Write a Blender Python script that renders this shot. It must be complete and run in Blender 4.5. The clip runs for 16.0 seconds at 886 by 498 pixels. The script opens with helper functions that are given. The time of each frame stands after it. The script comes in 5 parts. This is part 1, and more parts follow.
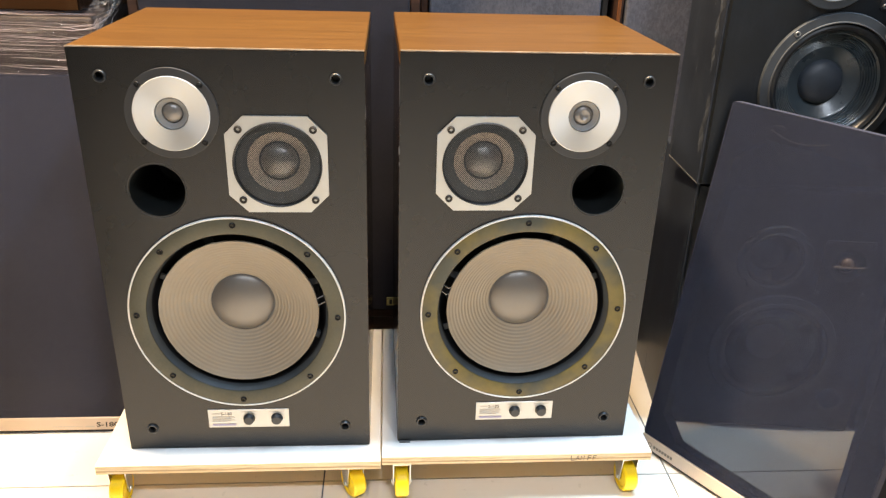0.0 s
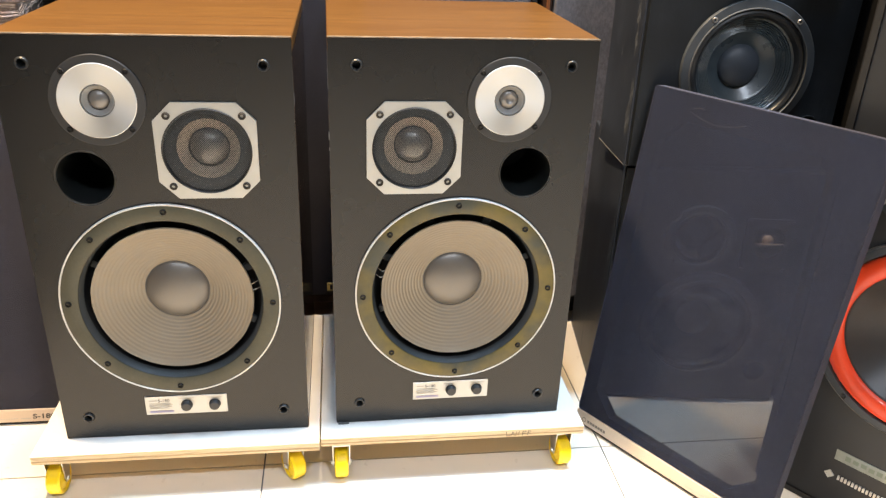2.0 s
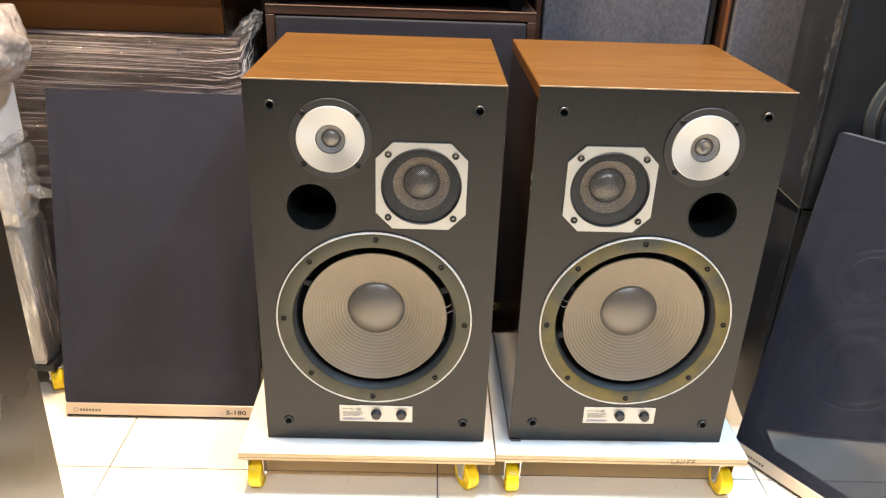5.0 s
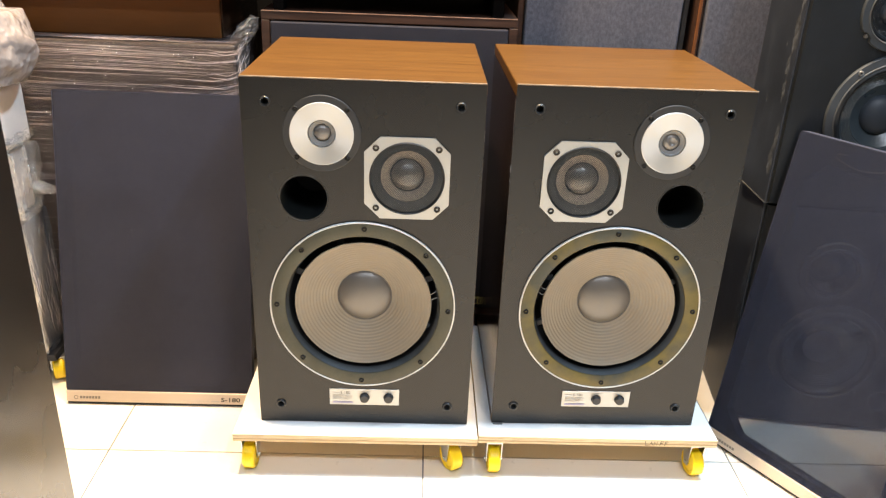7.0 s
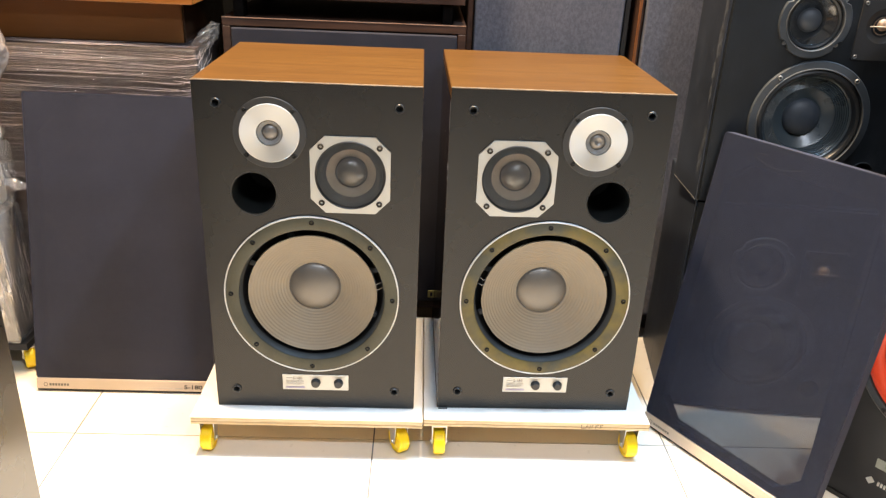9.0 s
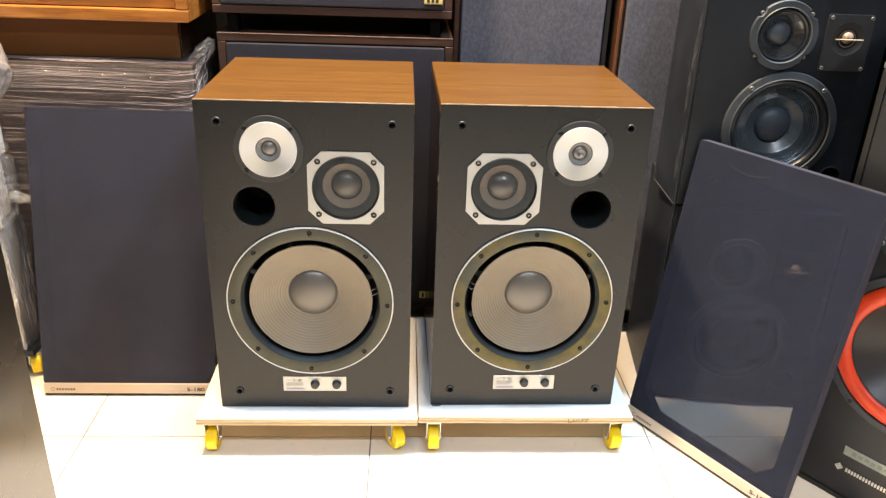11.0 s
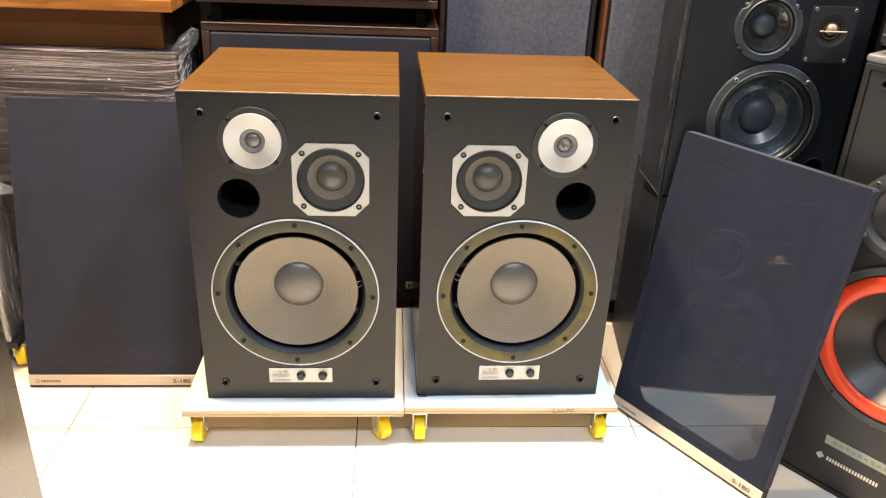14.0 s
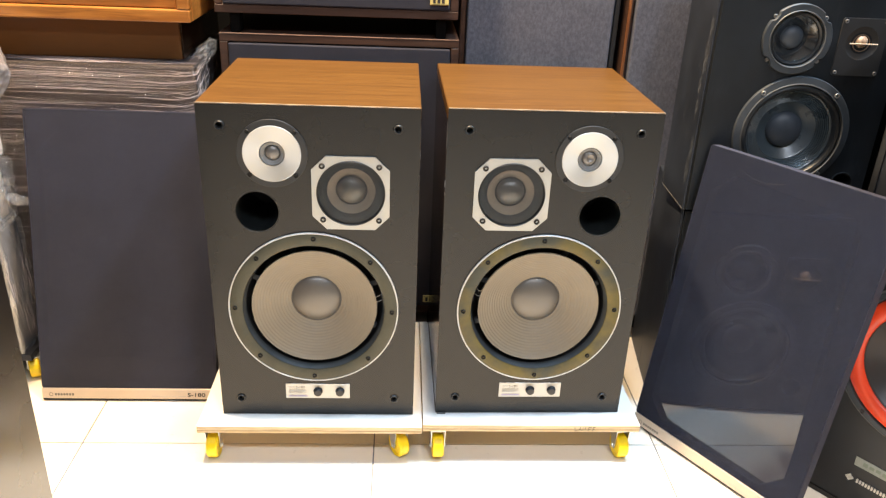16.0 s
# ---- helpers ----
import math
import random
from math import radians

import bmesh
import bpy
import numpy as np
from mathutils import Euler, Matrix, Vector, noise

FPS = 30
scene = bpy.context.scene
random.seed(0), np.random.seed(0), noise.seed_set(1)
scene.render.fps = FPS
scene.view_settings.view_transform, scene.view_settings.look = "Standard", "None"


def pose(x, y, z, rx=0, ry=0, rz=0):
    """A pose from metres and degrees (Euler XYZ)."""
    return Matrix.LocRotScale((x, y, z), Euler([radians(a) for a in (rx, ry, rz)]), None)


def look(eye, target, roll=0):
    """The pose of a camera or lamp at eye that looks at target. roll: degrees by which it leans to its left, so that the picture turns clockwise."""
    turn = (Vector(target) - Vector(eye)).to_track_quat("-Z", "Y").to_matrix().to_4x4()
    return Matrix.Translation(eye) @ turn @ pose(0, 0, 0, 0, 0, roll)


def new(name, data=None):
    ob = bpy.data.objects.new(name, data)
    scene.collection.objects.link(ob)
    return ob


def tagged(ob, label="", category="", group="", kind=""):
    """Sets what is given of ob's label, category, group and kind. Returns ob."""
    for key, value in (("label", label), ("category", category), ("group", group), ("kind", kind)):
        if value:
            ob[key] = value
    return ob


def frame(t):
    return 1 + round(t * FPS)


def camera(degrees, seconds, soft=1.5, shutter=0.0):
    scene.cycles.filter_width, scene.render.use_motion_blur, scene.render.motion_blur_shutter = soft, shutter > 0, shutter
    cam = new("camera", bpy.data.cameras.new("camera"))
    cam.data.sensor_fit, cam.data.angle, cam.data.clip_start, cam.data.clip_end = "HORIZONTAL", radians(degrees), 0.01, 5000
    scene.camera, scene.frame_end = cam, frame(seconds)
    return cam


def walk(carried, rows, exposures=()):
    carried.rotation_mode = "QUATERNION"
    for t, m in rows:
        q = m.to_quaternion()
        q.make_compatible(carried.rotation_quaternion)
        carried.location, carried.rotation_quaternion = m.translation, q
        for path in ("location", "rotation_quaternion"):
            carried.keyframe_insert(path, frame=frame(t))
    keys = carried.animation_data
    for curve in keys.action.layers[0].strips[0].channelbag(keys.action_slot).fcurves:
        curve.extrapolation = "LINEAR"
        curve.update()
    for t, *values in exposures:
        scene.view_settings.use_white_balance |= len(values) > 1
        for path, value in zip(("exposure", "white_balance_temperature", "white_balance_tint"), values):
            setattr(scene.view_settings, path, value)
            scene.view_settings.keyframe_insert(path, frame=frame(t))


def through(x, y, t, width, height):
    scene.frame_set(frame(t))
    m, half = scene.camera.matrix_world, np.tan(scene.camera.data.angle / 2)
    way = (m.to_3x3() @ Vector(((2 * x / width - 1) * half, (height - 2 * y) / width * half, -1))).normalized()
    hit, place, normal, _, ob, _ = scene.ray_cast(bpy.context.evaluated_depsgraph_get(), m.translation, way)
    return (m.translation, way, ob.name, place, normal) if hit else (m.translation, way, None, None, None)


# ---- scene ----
cam = camera(59.2, 16.0, soft=1.3)
PATH = [
    (0, (0.022, -1.05, 0.923), (0.164, 0.768, 0.101), 1.8),
    (0.5, (0.029, -1.045, 0.923), (0.193, 0.771, 0.1), 1.9),
    (1, (0.032, -1.053, 0.928), (0.229, 0.76, 0.106), 2.0),
    (1.5, (0.042, -1.068, 0.927), (0.278, 0.735, 0.096), 2.1),
    (2, (0.054, -1.078, 0.926), (0.31, 0.716, 0.081), 2.3),
    (2.5, (0.041, -1.085, 0.926), (0.298, 0.706, 0.074), 2.6),
    (3, (0.02, -1.091, 0.949), (0.241, 0.702, 0.089), 2.8),
    (3.5, (-0.001, -1.095, 0.971), (0.162, 0.702, 0.109), 2.8),
    (4, (-0.038, -1.098, 0.99), (0.069, 0.706, 0.133), 2.6),
    (4.5, (-0.102, -1.111, 0.996), (-0.037, 0.699, 0.149), 2.3),
    (4.7, (-0.118, -1.115, 0.998), (-0.074, 0.695, 0.148), 2.1),
    (6.8, (-0.127, -1.192, 0.986), (-0.063, 0.634, 0.173), 2.4),
    (7, (-0.107, -1.208, 0.991), (-0.046, 0.619, 0.178), 2.4),
    (7.5, (-0.078, -1.245, 0.999), (-0.014, 0.583, 0.189), 2.4),
    (8, (-0.058, -1.276, 1.003), (-0.002, 0.553, 0.196), 2.4),
    (8.5, (-0.033, -1.294, 1.008), (0.026, 0.535, 0.202), 2.5),
    (9, (-0.013, -1.296, 1.012), (0.057, 0.534, 0.208), 2.6),
    (11.5, (-0.036, -1.367, 1.087), (0.074, 0.445, 0.247), 2.1),
    (12, (-0.044, -1.381, 1.095), (0.066, 0.427, 0.246), 2.0),
    (12.5, (-0.045, -1.386, 1.102), (0.068, 0.419, 0.249), 2.0),
    (13, (-0.038, -1.384, 1.105), (0.081, 0.42, 0.25), 2.1),
    (13.5, (-0.031, -1.367, 1.096), (0.098, 0.434, 0.237), 2.3),
    (14, (-0.02, -1.347, 1.082), (0.114, 0.454, 0.224), 2.5),
    (14.5, (-0.022, -1.334, 1.08), (0.111, 0.467, 0.22), 2.6),
    (15, (-0.028, -1.325, 1.079), (0.098, 0.479, 0.224), 2.6),
    (15.5, (-0.033, -1.318, 1.078), (0.087, 0.491, 0.233), 2.6),
    (16, (-0.041, -1.317, 1.08), (0.07, 0.495, 0.241), 2.5),
]
walk(cam, [(t, look(eye, target, roll)) for t, eye, target, roll in PATH])


# ---- light ----
world = bpy.data.worlds.new("world")
scene.world = world
world.use_nodes = True
world.node_tree.nodes["Background"].inputs[0].default_value = (0.9, 0.95, 1.0, 1)
world.node_tree.nodes["Background"].inputs[1].default_value = 0.03


def downlight(x, y, watts, colour, size=0.17):
    """A small round ceiling spot."""
    data = bpy.data.lights.new("downlight_lamp", "AREA")
    data.shape, data.size, data.energy, data.color = "DISK", size, watts, colour
    ob = new("downlight_lamp", data)
    ob.location = (x, y, 3.265)
    return ob


NEUTRAL = (0.70, 0.86, 1.0)
WARM, COOL, COLD = (1.0, 0.73, 0.43), (0.38, 0.66, 1.0), (0.78, 0.87, 1.0)
SOFTWHITE = (1.0, 0.92, 0.86)
LAMPS = [(-0.59, 0.105, 192, WARM), (0.13, 0.105, 100, WARM), (1.16, 0.06, 100, NEUTRAL), (-1.10, -0.16, 16, SOFTWHITE), (0.03, -0.16, 18, COOL), (1.25, -0.16, 46, COOL), (-0.6, -2.2, 36, COLD), (0.8, -2.2, 58, COLD)]
for lx, ly, watts, tone in LAMPS:
    downlight(lx, ly, watts, tone)

# ---- materials ----


def nodes_of(m):
    m.use_nodes = True
    t = m.node_tree
    return t, t.nodes["Principled BSDF"]


def noise_node(t, coord, scale, detail=4.0, stretch=(1, 1, 1), rough=0.55):
    mp = t.nodes.new("ShaderNodeMapping")
    mp.inputs["Scale"].default_value = stretch
    t.links.new(coord, mp.inputs["Vector"])
    n = t.nodes.new("ShaderNodeTexNoise")
    n.inputs["Scale"].default_value = scale
    n.inputs["Detail"].default_value = detail
    n.inputs["Roughness"].default_value = rough
    t.links.new(mp.outputs[0], n.inputs["Vector"])
    return n.outputs["Fac"]


def ramp(t, fac, stops):
    r = t.nodes.new("ShaderNodeValToRGB")
    el = r.color_ramp.elements
    while len(el) < len(stops):
        el.new(0.5)
    for e, (p, c) in zip(el, stops):
        e.position, e.color = p, (*c, 1)
    t.links.new(fac, r.inputs[0])
    return r.outputs[0]


def mixed(t, kind, fac, a, b):
    n = t.nodes.new("ShaderNodeMix")
    n.data_type, n.blend_type = "RGBA", kind
    if isinstance(fac, float):
        n.inputs[0].default_value = fac
    else:
        t.links.new(fac, n.inputs[0])
    for sock, v in ((n.inputs[6], a), (n.inputs[7], b)):
        if isinstance(v, tuple):
            sock.default_value = (*v, 1)
        else:
            t.links.new(v, sock)
    return n.outputs[2]


def bumped(t, bsdf, height, strength, distance):
    b = t.nodes.new("ShaderNodeBump")
    b.inputs["Strength"].default_value = strength
    b.inputs["Distance"].default_value = distance
    t.links.new(height, b.inputs["Height"])
    t.links.new(b.outputs[0], bsdf.inputs["Normal"])


def object_coord(t):
    return t.nodes.new("ShaderNodeTexCoord").outputs["Object"]


def surface(name, colour, rough=0.5, metal=0.0, var=0.12, scale=6.0, grain=300.0, bump=0.15, dist=0.0006, coat=0.0, spec=0.5, stretch=(1, 1, 1)):
    """A surface with blotches at one scale, grain at another, and fine relief."""
    m = bpy.data.materials.new(name)
    t, b = nodes_of(m)
    co = object_coord(t)
    big, fine = noise_node(t, co, scale, 5, stretch), noise_node(t, co, grain, 3, stretch)
    lo, hi = tuple(c * (1 - var) for c in colour), tuple(min(1, c * (1 + var)) for c in colour)
    base = ramp(t, big, [(0.3, lo), (0.7, hi)])
    base = mixed(t, "MULTIPLY", 0.5, base, ramp(t, fine, [(0.3, (1 - var,) * 3), (0.7, (1.0,) * 3)]))
    t.links.new(base, b.inputs["Base Color"])
    rr = t.nodes.new("ShaderNodeMapRange")
    rr.inputs[3].default_value, rr.inputs[4].default_value = max(0.02, rough * 0.85), min(1, rough * 1.15)
    t.links.new(big, rr.inputs[0])
    t.links.new(rr.outputs[0], b.inputs["Roughness"])
    b.inputs["Metallic"].default_value = metal
    b.inputs["Coat Weight"].default_value = coat
    b.inputs["Coat Roughness"].default_value = 0.08
    b.inputs["Specular IOR Level"].default_value = spec
    if bump:
        bumped(t, b, fine, bump, dist)
    return m


def scuffed(name, colour, mark, rough, spec):
    """Dark vinyl with pale rubbed streaks and specks."""
    m = bpy.data.materials.new(name)
    t, b = nodes_of(m)
    co = object_coord(t)
    base = ramp(t, noise_node(t, co, 7, 5), [(0.3, tuple(c * 0.6 for c in colour)), (0.7, tuple(c * 1.4 for c in colour))])
    rub = mixed(t, "MULTIPLY", 1.0, ramp(t, noise_node(t, co, 1.0, 6, (26, 17, 5), 0.75), [(0.50, (0,) * 3), (0.76, (0.9,) * 3)]), ramp(t, noise_node(t, co, 3.4, 3), [(0.46, (0,) * 3), (0.64, (1,) * 3)]))
    base = mixed(t, "MIX", rub, base, mark)
    speck = ramp(t, noise_node(t, co, 140, 2), [(0.74, (0,) * 3), (0.78, (0.6,) * 3)])
    base = mixed(t, "MIX", speck, base, mark)
    t.links.new(base, b.inputs["Base Color"])
    b.inputs["Roughness"].default_value = rough
    b.inputs["Specular IOR Level"].default_value = spec
    bumped(t, b, noise_node(t, co, 150, 3), 0.25, 0.0006)
    return m


def blotched(name, one, other, scale):
    """Tarnished metal that wanders between two colours."""
    m = bpy.data.materials.new(name)
    t, b = nodes_of(m)
    co = object_coord(t)
    base = ramp(t, noise_node(t, co, scale, 4), [(0.4, one), (0.58, other)])
    base = mixed(t, "MULTIPLY", 0.5, base, ramp(t, noise_node(t, co, 90, 3), [(0.3, (0.7,) * 3), (0.7, (1,) * 3)]))
    t.links.new(base, b.inputs["Base Color"])
    b.inputs["Roughness"].default_value, b.inputs["Metallic"].default_value = 0.55, 0.15
    return m


def wood(name, dark, light, rough=0.4, along=0, coat=0.0, fine=1.0):
    """Veneer with the grain along one axis."""
    m = bpy.data.materials.new(name)
    t, b = nodes_of(m)
    co = object_coord(t)
    warp = t.nodes.new("ShaderNodeTexNoise")
    warp.inputs["Scale"].default_value, warp.inputs["Detail"].default_value = 5.0, 2.0
    t.links.new(co, warp.inputs["Vector"])
    sway = t.nodes.new("ShaderNodeVectorMath")
    sway.operation = "MULTIPLY_ADD"
    sway.inputs[1].default_value = (0.022, 0.022, 0.022)
    t.links.new(warp.outputs["Color"], sway.inputs[0])
    t.links.new(co, sway.inputs[2])
    co = sway.outputs[0]
    st, st2, st3 = [48.0 * fine] * 3, [170.0 * fine] * 3, [9.0 * fine] * 3
    st[along], st2[along], st3[along] = 2.2, 6.0, 1.2
    bands = noise_node(t, co, 1.0, 6, tuple(st), 0.62)
    pores = noise_node(t, co, 1.0, 3, tuple(st2), 0.6)
    broad = noise_node(t, co, 1.0, 3, tuple(st3), 0.5)
    mid = tuple(0.5 * (a + c) for a, c in zip(dark, light))
    base = ramp(t, bands, [(0.30, dark), (0.44, mid), (0.56, light), (0.76, mid)])
    base = mixed(t, "MULTIPLY", 0.75, base, ramp(t, broad, [(0.35, (0.88, 0.85, 0.82)), (0.62, (1, 1, 1))]))
    base = mixed(t, "MULTIPLY", 0.5, base, ramp(t, pores, [(0.38, (0.45, 0.38, 0.32)), (0.50, (1, 1, 1))]))
    t.links.new(base, b.inputs["Base Color"])
    b.inputs["Roughness"].default_value = rough
    b.inputs["Coat Weight"].default_value = coat
    b.inputs["Coat Roughness"].default_value = 0.2
    bumped(t, b, pores, 0.2, 0.0004)
    return m


def cloth(name, colour, through=0.0, nap=0.0):
    """Woven speaker cloth; through: the share of light that its holes let pass."""
    m = bpy.data.materials.new(name)
    t, b = nodes_of(m)
    co = object_coord(t)
    waves = []
    for axis in ("X", "Z"):
        w = t.nodes.new("ShaderNodeTexWave")
        w.bands_direction = axis
        w.inputs["Scale"].default_value = 230.0
        w.inputs["Distortion"].default_value = 0.6
        t.links.new(co, w.inputs["Vector"])
        waves.append(w.outputs["Fac"])
    add = t.nodes.new("ShaderNodeMath")
    add.operation = "ADD"
    t.links.new(waves[0], add.inputs[0])
    t.links.new(waves[1], add.inputs[1])
    blot = noise_node(t, co, 7, 5)
    base = ramp(t, blot, [(0.3, tuple(c * 0.88 for c in colour)), (0.7, tuple(c * 1.12 for c in colour))])
    base = mixed(t, "MULTIPLY", 0.4, base, ramp(t, noise_node(t, co, 420, 2), [(0.3, (0.6,) * 3), (0.7, (1,) * 3)]))
    if nap:
        base = mixed(t, "MULTIPLY", nap, base, ramp(t, noise_node(t, co, 170, 3, (1, 1, 0.6), 0.7), [(0.36, (0.45,) * 3), (0.66, (1.25,) * 3)]))
    t.links.new(base, b.inputs["Base Color"])
    b.inputs["Roughness"].default_value = 0.85
    b.inputs["Specular IOR Level"].default_value = 0.25
    b.inputs["Sheen Weight"].default_value = 0.04
    bumped(t, b, add.outputs[0], 0.25, 0.0008)
    if through:
        out = t.nodes["Material Output"]
        clear = t.nodes.new("ShaderNodeBsdfTransparent")
        mx = t.nodes.new("ShaderNodeMixShader")
        mx.inputs[0].default_value = through
        t.links.new(b.outputs[0], mx.inputs[1])
        t.links.new(clear.outputs[0], mx.inputs[2])
        t.links.new(mx.outputs[0], out.inputs["Surface"])
    return m


def film(name, tint, veil=0.15, crest=0.75, streak=(3, 60, 60), rough=0.1):
    """Stretch film: clear plastic, whitish and glossy along its folds."""
    m = bpy.data.materials.new(name)
    t, b = nodes_of(m)
    co = object_coord(t)
    folds = noise_node(t, co, 1.0, 5, streak, 0.6)
    b.inputs["Base Color"].default_value = (*tint, 1)
    b.inputs["Roughness"].default_value = rough
    b.inputs["Specular IOR Level"].default_value = 1.0
    bumped(t, b, folds, 1.0, 0.012)
    out = t.nodes["Material Output"]
    see = t.nodes.new("ShaderNodeBsdfTransparent")
    shine = t.nodes.new("ShaderNodeBsdfGlossy")
    shine.inputs["Roughness"].default_value = rough
    bump = next(n for n in t.nodes if n.type == "BUMP")
    t.links.new(bump.outputs[0], shine.inputs["Normal"])
    skin = t.nodes.new("ShaderNodeMixShader")
    skin.inputs[0].default_value = 0.45
    t.links.new(b.outputs[0], skin.inputs[1])
    t.links.new(shine.outputs[0], skin.inputs[2])
    fac = t.nodes.new("ShaderNodeMapRange")
    fac.inputs[1].default_value, fac.inputs[2].default_value = 0.52, 0.66
    fac.inputs[3].default_value, fac.inputs[4].default_value = veil, crest
    t.links.new(folds, fac.inputs[0])
    mx = t.nodes.new("ShaderNodeMixShader")
    t.links.new(fac.outputs[0], mx.inputs[0])
    t.links.new(see.outputs[0], mx.inputs[1])
    t.links.new(skin.outputs[0], mx.inputs[2])
    t.links.new(mx.outputs[0], out.inputs["Surface"])
    return m


def tile_material():
    m = bpy.data.materials.new("porcelain_tile")
    t, b = nodes_of(m)
    co = object_coord(t)
    rnd = t.nodes.new("ShaderNodeObjectInfo").outputs["Random"]
    veil = noise_node(t, co, 3.5, 6)
    base = ramp(t, veil, [(0.3, (0.83, 0.760, 0.655)), (0.7, (0.87, 0.805, 0.71))])
    base = mixed(t, "MULTIPLY", 1.0, base, ramp(t, rnd, [(0.0, (0.96, 0.96, 0.955)), (1.0, (1, 1, 1))]))
    base = mixed(t, "MULTIPLY", 0.35, base, ramp(t, noise_node(t, co, 60, 4), [(0.28, (0.7, 0.68, 0.64)), (0.36, (1, 1, 1))]))
    t.links.new(base, b.inputs["Base Color"])
    b.inputs["Roughness"].default_value = 0.18
    bumped(t, b, noise_node(t, co, 25, 2), 0.05, 0.0006)
    return m


def spun_metal(name, colour, rough=0.46):
    """Turned aluminium: its highlight fans out from the middle of the disc."""
    m = bpy.data.materials.new(name)
    t, b = nodes_of(m)
    b.inputs["Base Color"].default_value = (*colour, 1)
    b.inputs["Metallic"].default_value = 1.0
    b.inputs["Roughness"].default_value = rough
    b.inputs["Anisotropic"].default_value = 0.6
    tan = t.nodes.new("ShaderNodeTangent")
    tan.direction_type, tan.axis = "RADIAL", "Y"
    t.links.new(tan.outputs[0], b.inputs["Tangent"])
    return m


def bubble_wrap():
    """Layered clear plastic with round air cells of 10 mm."""
    m = bpy.data.materials.new("bubble_wrap")
    t, b = nodes_of(m)
    co = object_coord(t)
    cells = t.nodes.new("ShaderNodeTexVoronoi")
    cells.feature = "SMOOTH_F1"
    cells.inputs["Scale"].default_value = 95.0
    t.links.new(co, cells.inputs["Vector"])
    dome = t.nodes.new("ShaderNodeMapRange")
    dome.inputs[1].default_value, dome.inputs[2].default_value = 0.1, 0.55
    dome.inputs[3].default_value, dome.inputs[4].default_value = 1.0, 0.0
    t.links.new(cells.outputs["Distance"], dome.inputs[0])
    base = ramp(t, noise_node(t, co, 16, 5), [(0.3, (0.27, 0.235, 0.22)), (0.7, (0.40, 0.36, 0.345))])
    base = mixed(t, "MULTIPLY", 0.5, base, ramp(t, dome.outputs[0], [(0.0, (0.72, 0.70, 0.69)), (1.0, (1, 1, 1))]))
    t.links.new(base, b.inputs["Base Color"])
    b.inputs["Roughness"].default_value = 0.22
    b.inputs["Coat Weight"].default_value = 0.5
    bumped(t, b, dome.outputs[0], 0.55, 0.003)
    return m


def wire_mesh():
    """Fine black woven wire: holes cut by two crossed waves."""
    m = bpy.data.materials.new("fine_wire_mesh")
    t, b = nodes_of(m)
    co = object_coord(t)
    b.inputs["Base Color"].default_value = (0.026, 0.029, 0.032, 1)
    b.inputs["Roughness"].default_value = 0.45
    b.inputs["Metallic"].default_value = 0.4
    facs = []
    for r in (45, -45):
        mp = t.nodes.new("ShaderNodeMapping")
        mp.inputs["Rotation"].default_value = (0, radians(r), 0)
        t.links.new(co, mp.inputs["Vector"])
        w = t.nodes.new("ShaderNodeTexWave")
        w.bands_direction = "X"
        w.inputs["Scale"].default_value = 150.0
        t.links.new(mp.outputs[0], w.inputs["Vector"])
        facs.append(w.outputs["Fac"])
    mn = t.nodes.new("ShaderNodeMath")
    mn.operation = "MINIMUM"
    t.links.new(facs[0], mn.inputs[0])
    t.links.new(facs[1], mn.inputs[1])
    mr = t.nodes.new("ShaderNodeMapRange")
    mr.inputs[1].default_value, mr.inputs[2].default_value = 0.15, 0.32
    mr.inputs[3].default_value, mr.inputs[4].default_value = 0.05, 0.95
    t.links.new(mn.outputs[0], mr.inputs[0])
    see = t.nodes.new("ShaderNodeBsdfTransparent")
    mx = t.nodes.new("ShaderNodeMixShader")
    t.links.new(mr.outputs[0], mx.inputs[0])
    t.links.new(b.outputs[0], mx.inputs[1])
    t.links.new(see.outputs[0], mx.inputs[2])
    t.links.new(mx.outputs[0], t.nodes["Material Output"].inputs["Surface"])
    return m


TILE = tile_material()
GROUT = surface("grey_grout", (0.15, 0.165, 0.195), 0.9, var=0.2, scale=30)
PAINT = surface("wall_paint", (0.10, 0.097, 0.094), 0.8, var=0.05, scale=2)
# almost no reflection: back wall, slot slab and feet stay near black
NEARBLACK = surface("near_black_matt", (0.004, 0.0038, 0.0038), 0.9, var=0.15, scale=3, spec=0.05)
CEILING = surface("ceiling_paint", (0.30, 0.30, 0.31), 0.85, var=0.04, scale=3)
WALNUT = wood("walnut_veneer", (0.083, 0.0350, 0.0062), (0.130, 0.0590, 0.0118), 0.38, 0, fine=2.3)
EDGEWOOD = surface("worn_veneer_edge", (0.40, 0.31, 0.22), 0.6, var=0.4, scale=40)
BAFFLE = surface("grey_painted_baffle", (0.0072, 0.0068, 0.0064), 0.27, var=0.18, scale=4, grain=900, bump=0.2, dist=0.0003, spec=0.46)
BLACK = surface("matt_black_plastic", (0.012, 0.012, 0.013), 0.5, var=0.2, scale=20)
TUBE = surface("black_port_tube", (0.010, 0.012, 0.012), 0.45, var=0.2, scale=30)
DARKPLATE = surface("dark_grey_plate", (0.026, 0.026, 0.027), 0.45, var=0.1, scale=30)
FLANGE = surface("olive_gold_flange", (0.070, 0.066, 0.042), 0.55, metal=0.15, var=0.25, scale=14, bump=0.1)
FLANGE_B = blotched("yellowed_gold_flange", (0.062, 0.063, 0.045), (0.15, 0.115, 0.03), 9.0)
